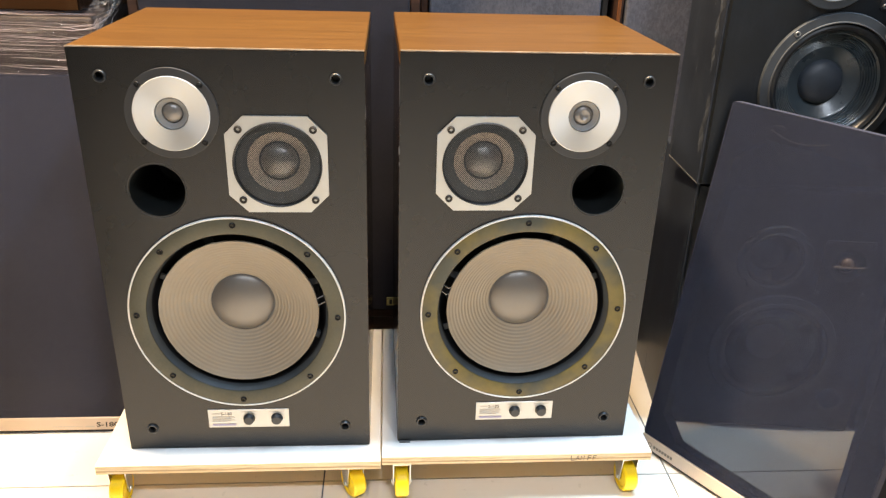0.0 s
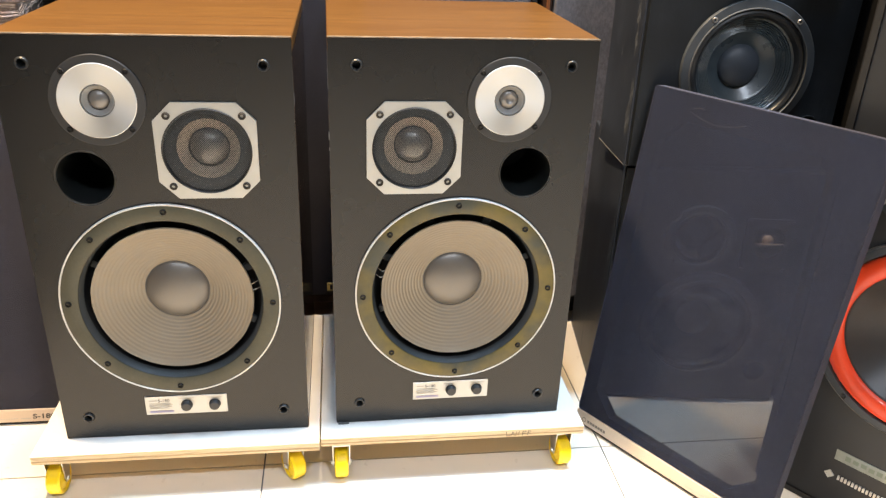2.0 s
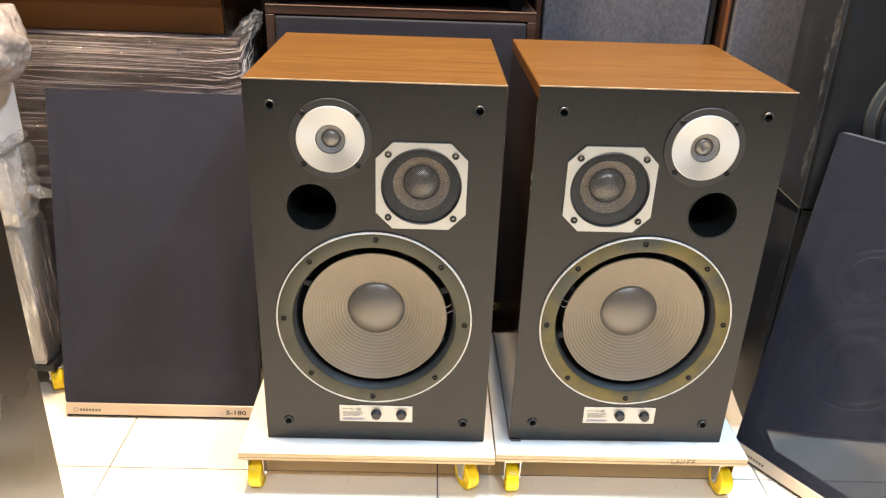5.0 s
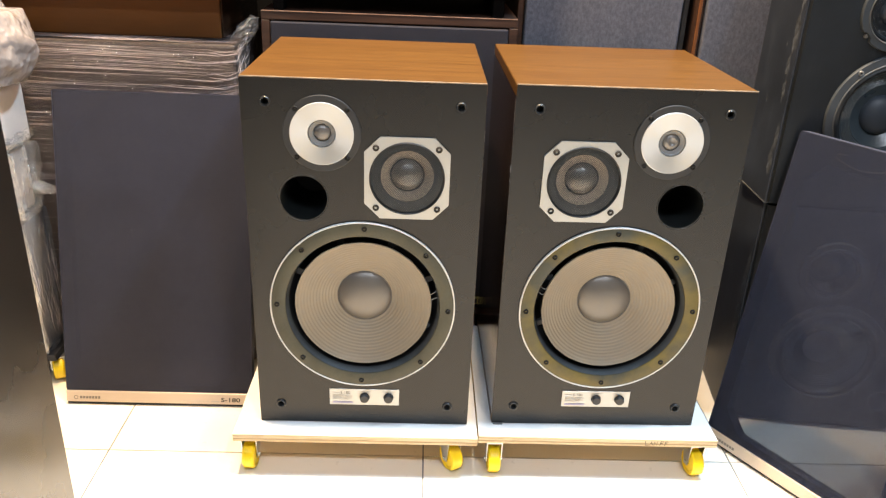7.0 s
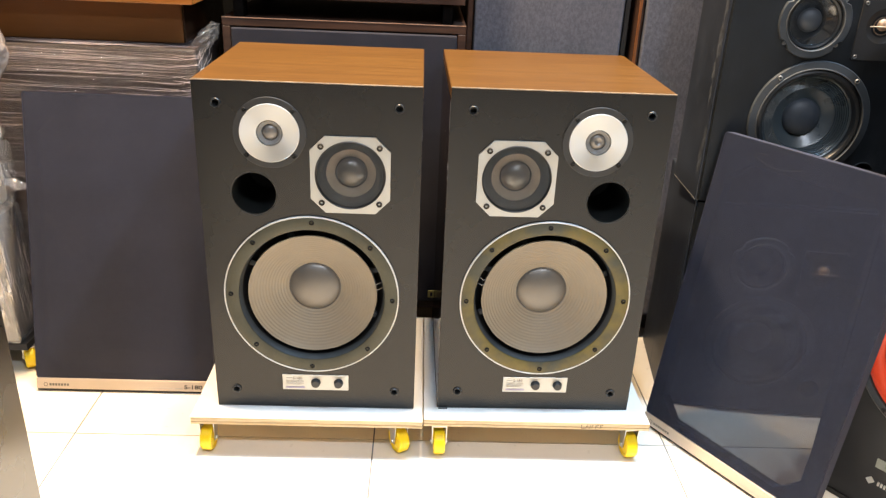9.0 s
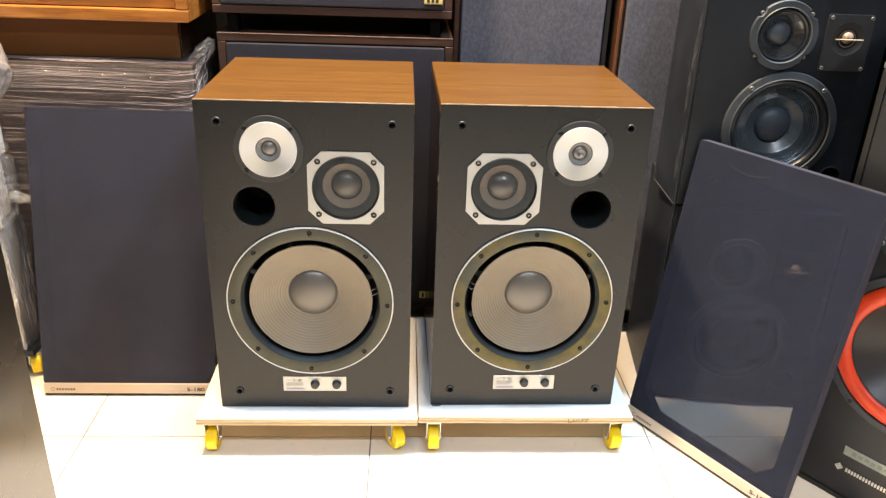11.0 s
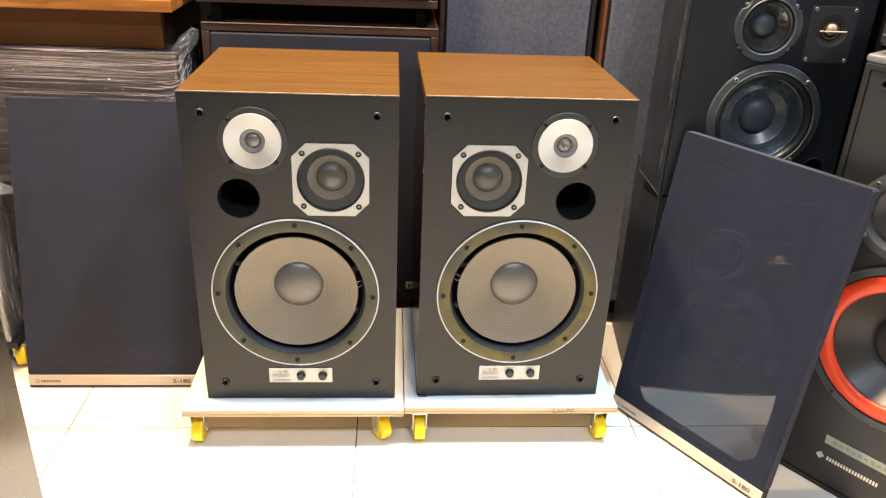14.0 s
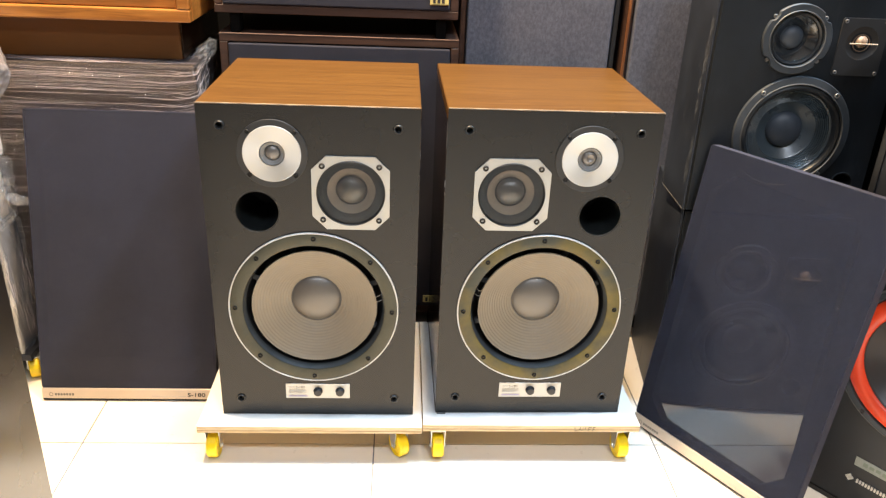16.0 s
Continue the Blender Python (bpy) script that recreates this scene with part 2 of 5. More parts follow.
TRIM = surface("bright_trim_ring", (0.68, 0.665, 0.63), 0.48, metal=0.3, var=0.1, scale=30)
DISH = surface("blue_grey_frame_wall", (0.085, 0.094, 0.10), 0.35, metal=0.3, var=0.2, scale=12)
CONE = surface("grey_brown_paper_cone", (0.250, 0.206, 0.148), 0.55, metal=0.10, var=0.1, scale=12, grain=500, bump=0.25, dist=0.0003, spec=0.7)
MIDCONE = surface("pale_grey_paper_cone", (0.54, 0.45, 0.355), 0.45, metal=0.2, var=0.08, scale=25, spec=0.8)
CAP = surface("pale_dust_cap", (0.172, 0.157, 0.139), 0.40, metal=0.45, var=0.06, scale=20, spec=0.7, bump=0.0)
GLUE = surface("grey_glue_line", (0.10, 0.097, 0.094), 0.5, var=0.2, scale=60)
MIDCAP = surface("pale_grey_dome", (0.42, 0.40, 0.37), 0.36, metal=0.7, var=0.06, scale=30, bump=0.0)
ALU = spun_metal("spun_aluminium", (0.67, 0.68, 0.68))
PLATE = surface("satin_aluminium_plate", (0.452, 0.456, 0.444), 0.40, metal=0.85, var=0.07, scale=25, grain=700, bump=0.05)
GREYRING = surface("grey_felt_ring", (0.215, 0.21, 0.20), 0.6, var=0.12, scale=60)
DOME = surface("metallic_dome", (0.21, 0.195, 0.18), 0.35, metal=0.4, var=0.1, scale=60)
FOAM = surface("dark_foam_ring", (0.085, 0.097, 0.104), 0.75, var=0.2, scale=60)
MESH = wire_mesh()
STEEL = surface("zinc_steel", (0.6, 0.6, 0.6), 0.35, metal=1.0, var=0.12, scale=40)
DULLSTEEL = surface("dull_steel", (0.28, 0.27, 0.26), 0.4, metal=0.7, var=0.2, scale=100)
ROSE = surface("rosy_metal_dome", (0.36, 0.25, 0.17), 0.5, metal=0.15, var=0.45, scale=120)
BRONZE = surface("browned_steel_screw", (0.032, 0.026, 0.02), 0.62, var=0.2, scale=200, spec=0.3)
SCREW = surface("dull_screw", (0.008, 0.0072, 0.0068), 0.5, metal=0.2, var=0.2, scale=200, spec=0.3)
YELLOW = surface("yellow_nylon", (0.95, 0.67, 0.004), 0.42, var=0.06, scale=25, coat=0.2)
BOARDTOP = surface("white_laminate", (0.78, 0.75, 0.70), 0.3, var=0.05, scale=6, bump=0.05)
PLY = wood("birch_plywood", (0.62, 0.46, 0.25), (0.80, 0.66, 0.43), 0.6, 0, fine=3.0)
PLYCORE = surface("darker_ply_core", (0.46, 0.32, 0.17), 0.65, var=0.25, scale=30, stretch=(0.3, 1, 1))
CLOTH = cloth("grey_speaker_cloth", (0.029, 0.029, 0.041))
FLUFF = surface("pale_fluff", (0.3, 0.29, 0.28), 0.9, var=0.1)
EDGECLOTH = cloth("grey_cloth_drawn_round_edges", (0.036, 0.037, 0.056))
SEECLOTH = cloth("sheer_grey_speaker_cloth", (0.0200, 0.0262, 0.0530), 0.39)
DENSECLOTH = cloth("dense_grey_speaker_cloth", (0.0272, 0.0280, 0.0435), 0.17)
GREYCLOTH = cloth("mid_grey_speaker_cloth", (0.118, 0.122, 0.153), nap=0.45)
RUBBED = cloth("pale_rubbed_cloth", (0.052, 0.057, 0.080), 0.5, nap=0.8)
FRAMEBOARD = surface("black_frame_board", (0.016, 0.016, 0.02), 0.7, var=0.2, scale=15)
CHAMPAGNE = surface("champagne_aluminium", (0.6, 0.5, 0.41), 0.4, metal=0.55, var=0.05, scale=8, bump=0.05)
INK = surface("dark_print", (0.03, 0.028, 0.026), 0.6, var=0.1)
MIDINK = surface("worn_dark_print", (0.16, 0.14, 0.12), 0.6, var=0.2)
PALEINK = surface("grey_print", (0.44, 0.41, 0.37), 0.6, var=0.1)
BLUEINK = surface("violet_print", (0.32, 0.30, 0.43), 0.6, var=0.1)
BROWNWOOD = wood("dark_brown_veneer", (0.027, 0.012, 0.008), (0.058, 0.027, 0.017), 0.5, 0)
ORANGEWOOD = wood("orange_teak_veneer", (0.30, 0.10, 0.016), (0.5, 0.2, 0.04), 0.35, 0, coat=0.2)
WORNBROWN = surface("rubbed_brown_edge", (0.30, 0.19, 0.14), 0.5, var=0.3, scale=40)
CHESTNUT = surface("chestnut_veneer", (0.112, 0.039, 0.0060), 0.5, var=0.16, scale=5, grain=160, stretch=(0.15, 1, 1), bump=0.05, spec=0.3)
EDGEORANGE = wood("reddish_edge_wood", (0.16, 0.05, 0.012), (0.24, 0.085, 0.02), 0.5, 2)
# side veneer, set far darker than the walnut tops
SIDEWOOD = wood("darker_side_veneer", (0.016, 0.008, 0.0045), (0.028, 0.014, 0.008), 0.16, 0)
SCUFF = surface("rubbed_grey_mark", (0.054, 0.062, 0.076), 0.6, var=0.8, scale=70)
EDGEGREY = surface("worn_grey_edge", (0.105, 0.105, 0.108), 0.6, var=0.5, scale=30)
BLACKVINYL = scuffed("scuffed_black_vinyl", (0.0215, 0.0270, 0.0390), (0.066, 0.074, 0.088), 0.45, 0.3)
BLACKBAFFLE = scuffed("black_baffle", (0.0096, 0.0118, 0.0146), (0.046, 0.050, 0.056), 0.5, 0.28)
RUBBER = surface("black_rubber", (0.02, 0.021, 0.022), 0.35, var=0.15, scale=30)
POLYCONE = surface("black_poly_cone", (0.050, 0.067, 0.079), 0.28, var=0.2, scale=20, spec=1.0)
SOFTCAP = surface("soft_dust_cap", (0.045, 0.054, 0.068), 0.5, var=0.15, scale=40)
GLOSSCONE = surface("glossy_black_cone", (0.02, 0.022, 0.024), 0.18, var=0.15, scale=20, spec=1.0, coat=1.0)
GUNMETAL = surface("gunmetal_frame", (0.042, 0.048, 0.055), 0.52, metal=0.1, var=0.2, scale=25)
LIPMETAL = surface("worn_dark_metal_lip", (0.095, 0.098, 0.10), 0.45, metal=0.3, var=0.25, scale=30)
GOLDBAR = surface("pale_gold_bar", (0.62, 0.47, 0.32), 0.45, metal=0.3, var=0.15, scale=80)
COPPER = surface("dull_copper", (0.30, 0.20, 0.13), 0.4, metal=0.6, var=0.2, scale=60)
BRASS = surface("brass_badge", (0.75, 0.62, 0.22), 0.4, metal=0.15, var=0.1, scale=60)
RED = surface("red_rubber_surround", (0.75, 0.055, 0.012), 0.42, var=0.08, scale=15, coat=0.1)
PALETOP = surface("pale_grey_top", (0.135, 0.142, 0.16), 0.5, var=0.1, scale=10)
CHARCOAL = surface("charcoal_painted_board", (0.0092, 0.0094, 0.0100), 0.5, var=0.15, scale=6, grain=500)
WARMCONE = surface("dark_brown_grey_cone", (0.032, 0.029, 0.027), 0.4, var=0.15, scale=18)
WARMGREY = surface("grey_painted_board", (0.0140, 0.0158, 0.0192), 0.5, var=0.12, scale=6, grain=500)
TAPE = surface("grey_green_label_tape", (0.27, 0.29, 0.255), 0.5, var=0.2, scale=30)
LETTER = surface("pale_cast_letters", (0.65, 0.63, 0.58), 0.35, metal=0.4, var=0.1)
LACQUER = surface("black_brown_lacquer", (0.013, 0.0095, 0.007), 0.28, var=0.12, scale=4, bump=0.0, coat=0.0, spec=0.6)
LACQUER.node_tree.nodes["Principled BSDF"].inputs["IOR"].default_value = 2.1
FILM = film("stretch_film", (0.50, 0.375, 0.36), 0.10, 0.46, (0.9, 70, 130), 0.08)
BAGFILM = film("crinkled_bag_film", (0.55, 0.53, 0.52), 0.30, 0.85, (50, 50, 12), 0.09)
KNOTFILM = film("bunched_clear_film", (0.52, 0.54, 0.58), 0.10, 0.65, (50, 50, 50), 0.08)
HOODFILM = film("milky_film", (0.50, 0.47, 0.47), 0.45, 0.8, (14, 14, 22), 0.2)
# pale strands: the highlights along plastic folds, put into colour
FOLDGLINT = surface("pale_fold_glint", (0.52, 0.435, 0.42), 0.18, var=0.3, scale=12, bump=0.0, coat=0.6, spec=0.9)
BUBBLE = bubble_wrap()
WHITEFOAM = surface("white_foam", (0.73, 0.645, 0.585), 0.6, var=0.06, scale=25, bump=0.2)
CARTON = surface("dark_brown_carton", (0.036, 0.024, 0.019), 0.6, var=0.25, scale=6)
for soft in (BUBBLE, WHITEFOAM):
    b = soft.node_tree.nodes["Principled BSDF"]
    b.inputs["Subsurface Weight"].default_value = 0.6
    b.inputs["Subsurface Radius"].default_value = (1.0, 0.85, 0.75)
    b.inputs["Subsurface Scale"].default_value = 0.03
PANEL = bpy.data.materials.new("light_panel_frame")
PANEL.use_nodes = True
PANEL.node_tree.nodes["Principled BSDF"].inputs["Base Color"].default_value = (0.8, 0.8, 0.8, 1)

# ---- mesh helpers ----


def mesh_of(name, bm, material, smooth=False):
    bmesh.ops.recalc_face_normals(bm, faces=bm.faces)
    me = bpy.data.meshes.new(name)
    bm.to_mesh(me)
    bm.free()
    me.materials.append(material)
    if smooth:
        me.shade_smooth()
        me.set_sharp_from_angle(angle=radians(35))
    return me


def part(name, bm, material, parent, label="", at=(0, 0, 0), smooth=True):
    """One mesh object under a thing or under a part."""
    ob = new(name, mesh_of(name, bm, material, smooth))
    ob.parent = parent
    ob.location = at
    if label:
        tagged(ob, label)
    return ob


def again(ob, at, turn=(0, 0, 0)):
    """The same piece once more, on the same mesh, under the same parent."""
    o = new(ob.name.split(".")[0], ob.data)
    o.parent, o.location, o.rotation_euler = ob.parent, at, turn
    return o


def thing(name, label, category, at, turn=0.0, group="", kind=""):
    ob = new(name)
    ob.empty_display_size = 0.05
    ob.location, ob.rotation_euler = at, (0, 0, radians(turn))
    return tagged(ob, label, category, group, kind)


def box(x0, x1, y0, y1, z0, z1, bevel=0.0, seg=2, bm=None):
    own = bmesh.new()
    r = bmesh.ops.create_cube(own, size=1)
    for v in r["verts"]:
        v.co = Vector(((x0 + x1) / 2 + v.co.x * (x1 - x0), (y0 + y1) / 2 + v.co.y * (y1 - y0), (z0 + z1) / 2 + v.co.z * (z1 - z0)))
    if bevel:
        bmesh.ops.bevel(own, geom=list(own.edges), offset=bevel, segments=seg, profile=0.5, affect="EDGES")
    if bm is None:
        return own
    me = bpy.data.meshes.new("tmp")
    own.to_mesh(me)
    own.free()
    bm.from_mesh(me)
    bpy.data.meshes.remove(me)
    return bm


def lathe(prof, n=64, cx=0.0, cz=0.0, bm=None):
    """A surface turned about the y axis from (radius, y) pairs."""
    bm = bm or bmesh.new()
    rings = []
    for r, y in prof:
        if r < 1e-6:
            rings.append([bm.verts.new((cx, y, cz))])
        else:
            rings.append([bm.verts.new((cx + r * math.cos(a), y, cz + r * math.sin(a))) for a in (2 * math.pi * k / n for k in range(n))])
    for a, b in zip(rings, rings[1:]):
        for k in range(n):
            j = (k + 1) % n
            if len(a) == 1 and len(b) == 1:
                continue
            if len(a) == 1:
                bm.faces.new((a[0], b[k], b[j]))
            elif len(b) == 1:
                bm.faces.new((a[k], a[j], b[0]))
            else:
                bm.faces.new((a[k], a[j], b[j], b[k]))
    return bm


def holed_board(outline, holes, y0, y1):
    """A board in the x-z plane between y0 and y1, with holes right through it."""
    bm = bmesh.new()
    edges = []
    for loop in [outline, *holes]:
        vs = [bm.verts.new((x, y0, z)) for x, z in loop]
        edges += [bm.edges.new((vs[k], vs[(k + 1) % len(vs)])) for k in range(len(vs))]
    bmesh.ops.triangle_fill(bm, use_beauty=True, use_dissolve=False, edges=edges)
    r = bmesh.ops.extrude_face_region(bm, geom=list(bm.faces))
    for v in r["geom"]:
        if isinstance(v, bmesh.types.BMVert):
            v.co.y = y1
    return bm


def shell(w, hgt, d, y0, t=0.016):
    """An open-fronted case: four walls, its outer edges slightly rounded, and a back."""
    bm = holed_board(rect(0, w, 0, hgt), [rect(t, w - t, t, hgt - t)], y0, d)
    outer = [e for e in bm.edges if all((min(v.co.x, w - v.co.x) < 1e-5 and min(v.co.z, hgt - v.co.z) < 1e-5) for v in e.verts)]
    bmesh.ops.bevel(bm, geom=outer, offset=0.0025, segments=2, affect="EDGES", profile=0.5)
    return box(t - 0.001, w - t + 0.001, d - 0.02, d - 0.006, t - 0.001, hgt - t + 0.001, bm=bm)


def circle(cx, cz, r, n=48):
    return [(cx + r * math.cos(2 * math.pi * k / n), cz + r * math.sin(2 * math.pi * k / n)) for k in range(n)]


def rect(x0, x1, z0, z1):
    return [(x0, z0), (x1, z0), (x1, z1), (x0, z1)]


def cut_rect(x0, x1, z0, z1, c):
    return [(x0 + c, z0), (x1 - c, z0), (x1, z0 + c), (x1, z1 - c), (x1 - c, z1), (x0 + c, z1), (x0, z1 - c), (x0, z0 + c)]


def tube(points, radius, n=10):
    """A round wire along points."""
    bm = bmesh.new()
    rings = []
    for k, p in enumerate(points):
        p = Vector(p)
        d = (Vector(points[min(k + 1, len(points) - 1)]) - Vector(points[max(k - 1, 0)])).normalized()
        u = d.orthogonal().normalized() if k == 0 else (u - d * u.dot(d)).normalized()
        w = d.cross(u)
        rings.append([bm.verts.new(p + radius * (u * math.cos(a) + w * math.sin(a))) for a in (2 * math.pi * j / n for j in range(n))])
    for a, b in zip(rings, rings[1:]):
        for j in range(n):
            bm.faces.new((a[j], a[(j + 1) % n], b[(j + 1) % n], b[j]))
    bm.faces.new(rings[0])
    bm.faces.new(rings[-1])
    return bm


def lettering(name, words, size, material, parent, at, turn=(90, 0, 0), depth=0.0004, bold=0.0):
    """Words as a flat mesh; at is the lower left corner."""
    cu = bpy.data.curves.new("words", "FONT")
    cu.body, cu.size, cu.extrude, cu.resolution_u, cu.offset = words, size, depth, 3, bold
    tmp = new("words", cu)
    dg = bpy.context.evaluated_depsgraph_get()
    dg.update()
    me = bpy.data.meshes.new_from_object(tmp.evaluated_get(dg))
    bpy.data.objects.remove(tmp)
    me.materials.clear()
    me.materials.append(material)
    ob = new(name, me)
    ob.parent, ob.location, ob.rotation_euler = parent, at, [radians(a) for a in turn]
    return ob


def bars(boxes, y0, y1):
    bm = bmesh.new()
    for x0, x1, z0, z1 in boxes:
        box(x0, x1, y0, y1, z0, z1, bm=bm)
    return bm


def screw_head(r, proud=0.0025):
    """A domed screw head with a socket."""
    return lathe([(0, 0.0005), (r * 0.42, 0.0005), (r * 0.45, -proud * 0.9), (r * 0.8, -proud), (r, -proud * 0.4), (r, 0.001)], 14)


# ---- room ----
RX0, RX1, RY0, RY1, RZ = -2.516, 2.34, -3.621, 1.235, 3.3
structure = dict(kind="structure")


def slab(name, x0, x1, y0, y1, z0, z1, material, label, category):
    ob = new(name, mesh_of(name, box(x0, x1, y0, y1, z0, z1), material))
    return tagged(ob, label, category, kind="structure")


floor = slab("floor", RX0, RX1, RY0, RY1, -0.12, -0.003, GROUT, "grey grout bed under large white floor tiles", "floor")
slab("wall_north", RX0 - 0.15, RX1 + 0.15, RY1, RY1 + 0.15, -0.12, RZ, NEARBLACK, "near-black wall behind the stacked loudspeakers", "wall")
slab("wall_south", RX0 - 0.15, RX1 + 0.15, RY0 - 0.15, RY0, -0.12, RZ, PAINT, "grey painted wall of the shop", "wall")
slab("wall_west", RX0 - 0.15, RX0, RY0, RY1, -0.12, RZ, PAINT, "grey painted side wall of the shop", "wall")
slab("wall_east", RX1, RX1 + 0.15, RY0, RY1, -0.12, RZ, PAINT, "grey painted side wall of the shop", "wall")
# added slab, no known wall: keeps the floor slot at right dark
slab("dark_slot_filler", 0.922, RX1, 0.132, 0.20, -0.12, RZ, NEARBLACK, "added near-black slab closing the slot behind the right-hand loudspeakers", "wall")
slab("ceiling", RX0 - 0.15, RX1 + 0.15, RY0 - 0.15, RY1 + 0.15, RZ, RZ + 0.15, CEILING, "plain grey ceiling of the shop", "ceiling")

# ---- the pair of loudspeakers ----
CW, CH, CD = 0.386, 0.644, 0.377


def loudspeaker(side, at, turn, flange_mat, label):
    """side: 1 where the tweeter sits towards +x, -1 where it sits towards -x."""
    top = thing("loudspeaker", label, "loudspeaker", at, turn, "pair of loudspeakers on dollies")
    h = CW / 2
    t = 0.02
    wx, wz = -0.002 * -side, 0.2465
    mx, mz = -side * 0.0705, 0.4855
    tx, tz = side * 0.066, 0.5565
    px, pz = side * 0.0985, 0.446
    body = bmesh.new()
    box(-h, h, 0.0015, CD, CH - t, CH, 0.0015, 1, body)
    part("top_panel", body, WALNUT, top, "walnut-grained top with worn pale edges")
    part("bottom_panel", box(-h, h, 0.0015, CD, 0, t, 0.0015, 1), WALNUT, top)
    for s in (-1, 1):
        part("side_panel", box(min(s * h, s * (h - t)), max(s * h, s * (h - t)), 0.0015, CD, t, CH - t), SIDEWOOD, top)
    part("back_panel", box(-h + t, h - t, CD - t, CD - 0.002, t, CH - t), BLACK, top)
    part("edge_strip", box(-h + 0.001, h - 0.001, -0.0006, 0.0012, CH - 0.0013, CH + 0.0004), EDGEWOOD, top, "worn pale veneer edge along the top")
    chips = [(-h, 0.505, 0.007, 0.0011), (-h, 0.485, 0.003, 0.0007), (-h, 0.60, 0.03, 0.0004), (0.06, CH, 0.004, 0.0012), (0.118, CH, 0.006, 0.0012)] if side > 0 else [(h, 0.56, 0.010, 0.0004)]
    for cx, cz, ln, wd in chips:
        up = cz < CH
        bm = bmesh.new()
        bmesh.ops.create_icosphere(bm, subdivisions=2, radius=1)
        for v in bm.verts:
            k = 1 + 0.5 * noise.noise(v.co * 1.7 + Vector((cx, cz, 0)) * 9)
            v.co = Vector((v.co.x * (wd if up else ln) * k, v.co.y * 0.0014, v.co.z * (ln if up else wd) * k))
        part("edge_chip", bm, EDGEGREY if up else EDGEWOOD, top, "chipped edge with pale wood showing" if cx == -h else "", (cx, 0.0006, cz))
    socks = [(sx * 0.1535, sz) for sx in (-1, 1) for sz in (0.0405, 0.6055)]
    holes = [circle(wx, wz, 0.151, 72), circle(mx, mz, 0.06, 40), circle(tx, tz, 0.05, 40), circle(px, pz, 0.0385, 48)]
    holes += [circle(sx, sz, 0.0052, 14) for sx, sz in socks]
    front = part("baffle", holed_board(rect(-h + 0.0008, h - 0.0008, 0.001, CH - 0.0026), holes, 0.0, 0.0195), BAFFLE, top, "dark grey painted front board", smooth=False)
    if side > 0:
        part("pad", box(-h + 0.003, -h + 0.021, -0.0042, -0.0002, 0.0, 0.0026, 0.0008, 2), GLUE, top, "grey pad peeping out under the corner")
    # grille sockets
    sock = None
    for sx, sz in socks:
        if sock is None:
            sock = part("grille_socket", lathe([(0, 0.014), (0.0046, 0.014), (0.0050, -0.0006), (0.0060, -0.0032), (0.0076, -0.0034), (0.0086, -0.0022), (0.0090, 0.0008)], 28), RUBBER, top, "black plastic grille socket", (sx, 0, sz))
        else:
            again(sock, (sx, 0, sz))
    # bass port
    part("port_tube", lathe([(0.0415, 0.0006), (0.0405, -0.0004), (0.0384, 0.001), (0.0378, 0.02), (0.0378, 0.14)], 56), TUBE, top, "black flared port tube", (px, 0, pz))
    part("port_lining", lathe([(0, 0.141), (0.037, 0.14)], 32), TUBE, top, "", (px, 0, pz))
    # woofer
    fl = part("woofer", lathe([(0.159, 0.001), (0.159, -0.004), (0.1575, -0.0048), (0.1365, -0.0040), (0.1348, -0.0030), (0.1340, 0.001)], 96), flange_mat, top, "woofer with a tarnished gold flange and its edge rotted away", (wx, 0, wz))
    part("trim_ring", lathe([(0.1612, 0.0012), (0.1612, -0.0046), (0.1606, -0.0054), (0.1592, -0.0054), (0.1586, -0.0044)], 96), TRIM, fl, "thin bright trim ring")
    # shadow line outside the trim ring, built as a thin black ring
    part("trim_shade", lathe([(0.1630, 0.0006), (0.1628, -0.0008), (0.1608, -0.0012)], 96), BLACK, fl, "thin black ring standing in for the shadow line round the trim")
    part("frame_dish", lathe([(0.1340, -0.002), (0.1325, 0.003), (0.1305, 0.0125)], 96), DISH, fl, "blue-grey dished frame wall")
    part("gap", lathe([(0.1306, 0.0122), (0.1300, 0.030), (0.118, 0.050), (0.08, 0.060)], 72), BLACK, fl, "black open gap where the foam edge is gone")
    prof = []
    ribs = 14
    r0, r1 = 0.1190, 0.0475
    steps = ribs * 6
    for k in range(steps + 1):
        f = k / steps
        r = r0 + (r1 - r0) * f
        y = 0.0060 + 0.038 * f ** 0.94 + 0.00040 * (1 - 0.35 * (1 - f) ** 2) * math.cos(2 * math.pi * ribs * f)
        prof.append((r, y))
    bm = lathe([(0.1193, 0.0105), (0.1198, 0.0078), *prof, (0.046, 0.0485)], 96)
    for v in bm.verts:
        r = math.hypot(v.co.x, v.co.z)
        if r > 0.1175:
            a = math.atan2(v.co.z, v.co.x)
            k = 1 + 0.006 * noise.noise(Vector((9 * math.cos(a), 9 * math.sin(a), side)))
            v.co.x, v.co.z = v.co.x * k, v.co.z * k
    part("cone", bm, CONE, fl, "ribbed grey-brown paper cone with a ragged rim")
    cap = [(0.0474, 0.0440)] + [(0.0474 * math.cos(a), 0.0426 - 0.0150 * math.sin(a) ** 1.5) for a in (math.pi / 2 * k / 12 for k in range(12))] + [(0, 0.0276)]
    part("cap_ring", lathe([(0.0490, 0.0434), (0.0486, 0.0422), (0.0478, 0.0422), (0.0472, 0.0432)], 64), GLUE, fl, "dark glue ring")
    part("dust_cap", lathe(cap, 64), CAP, fl, "smooth domed dust cap")
    sc = None
    for k in range(8):
        a = math.pi / 4 * k + (0.02 * side)
        p = (0.149 * math.cos(a), -0.0042, 0.149 * math.sin(a))
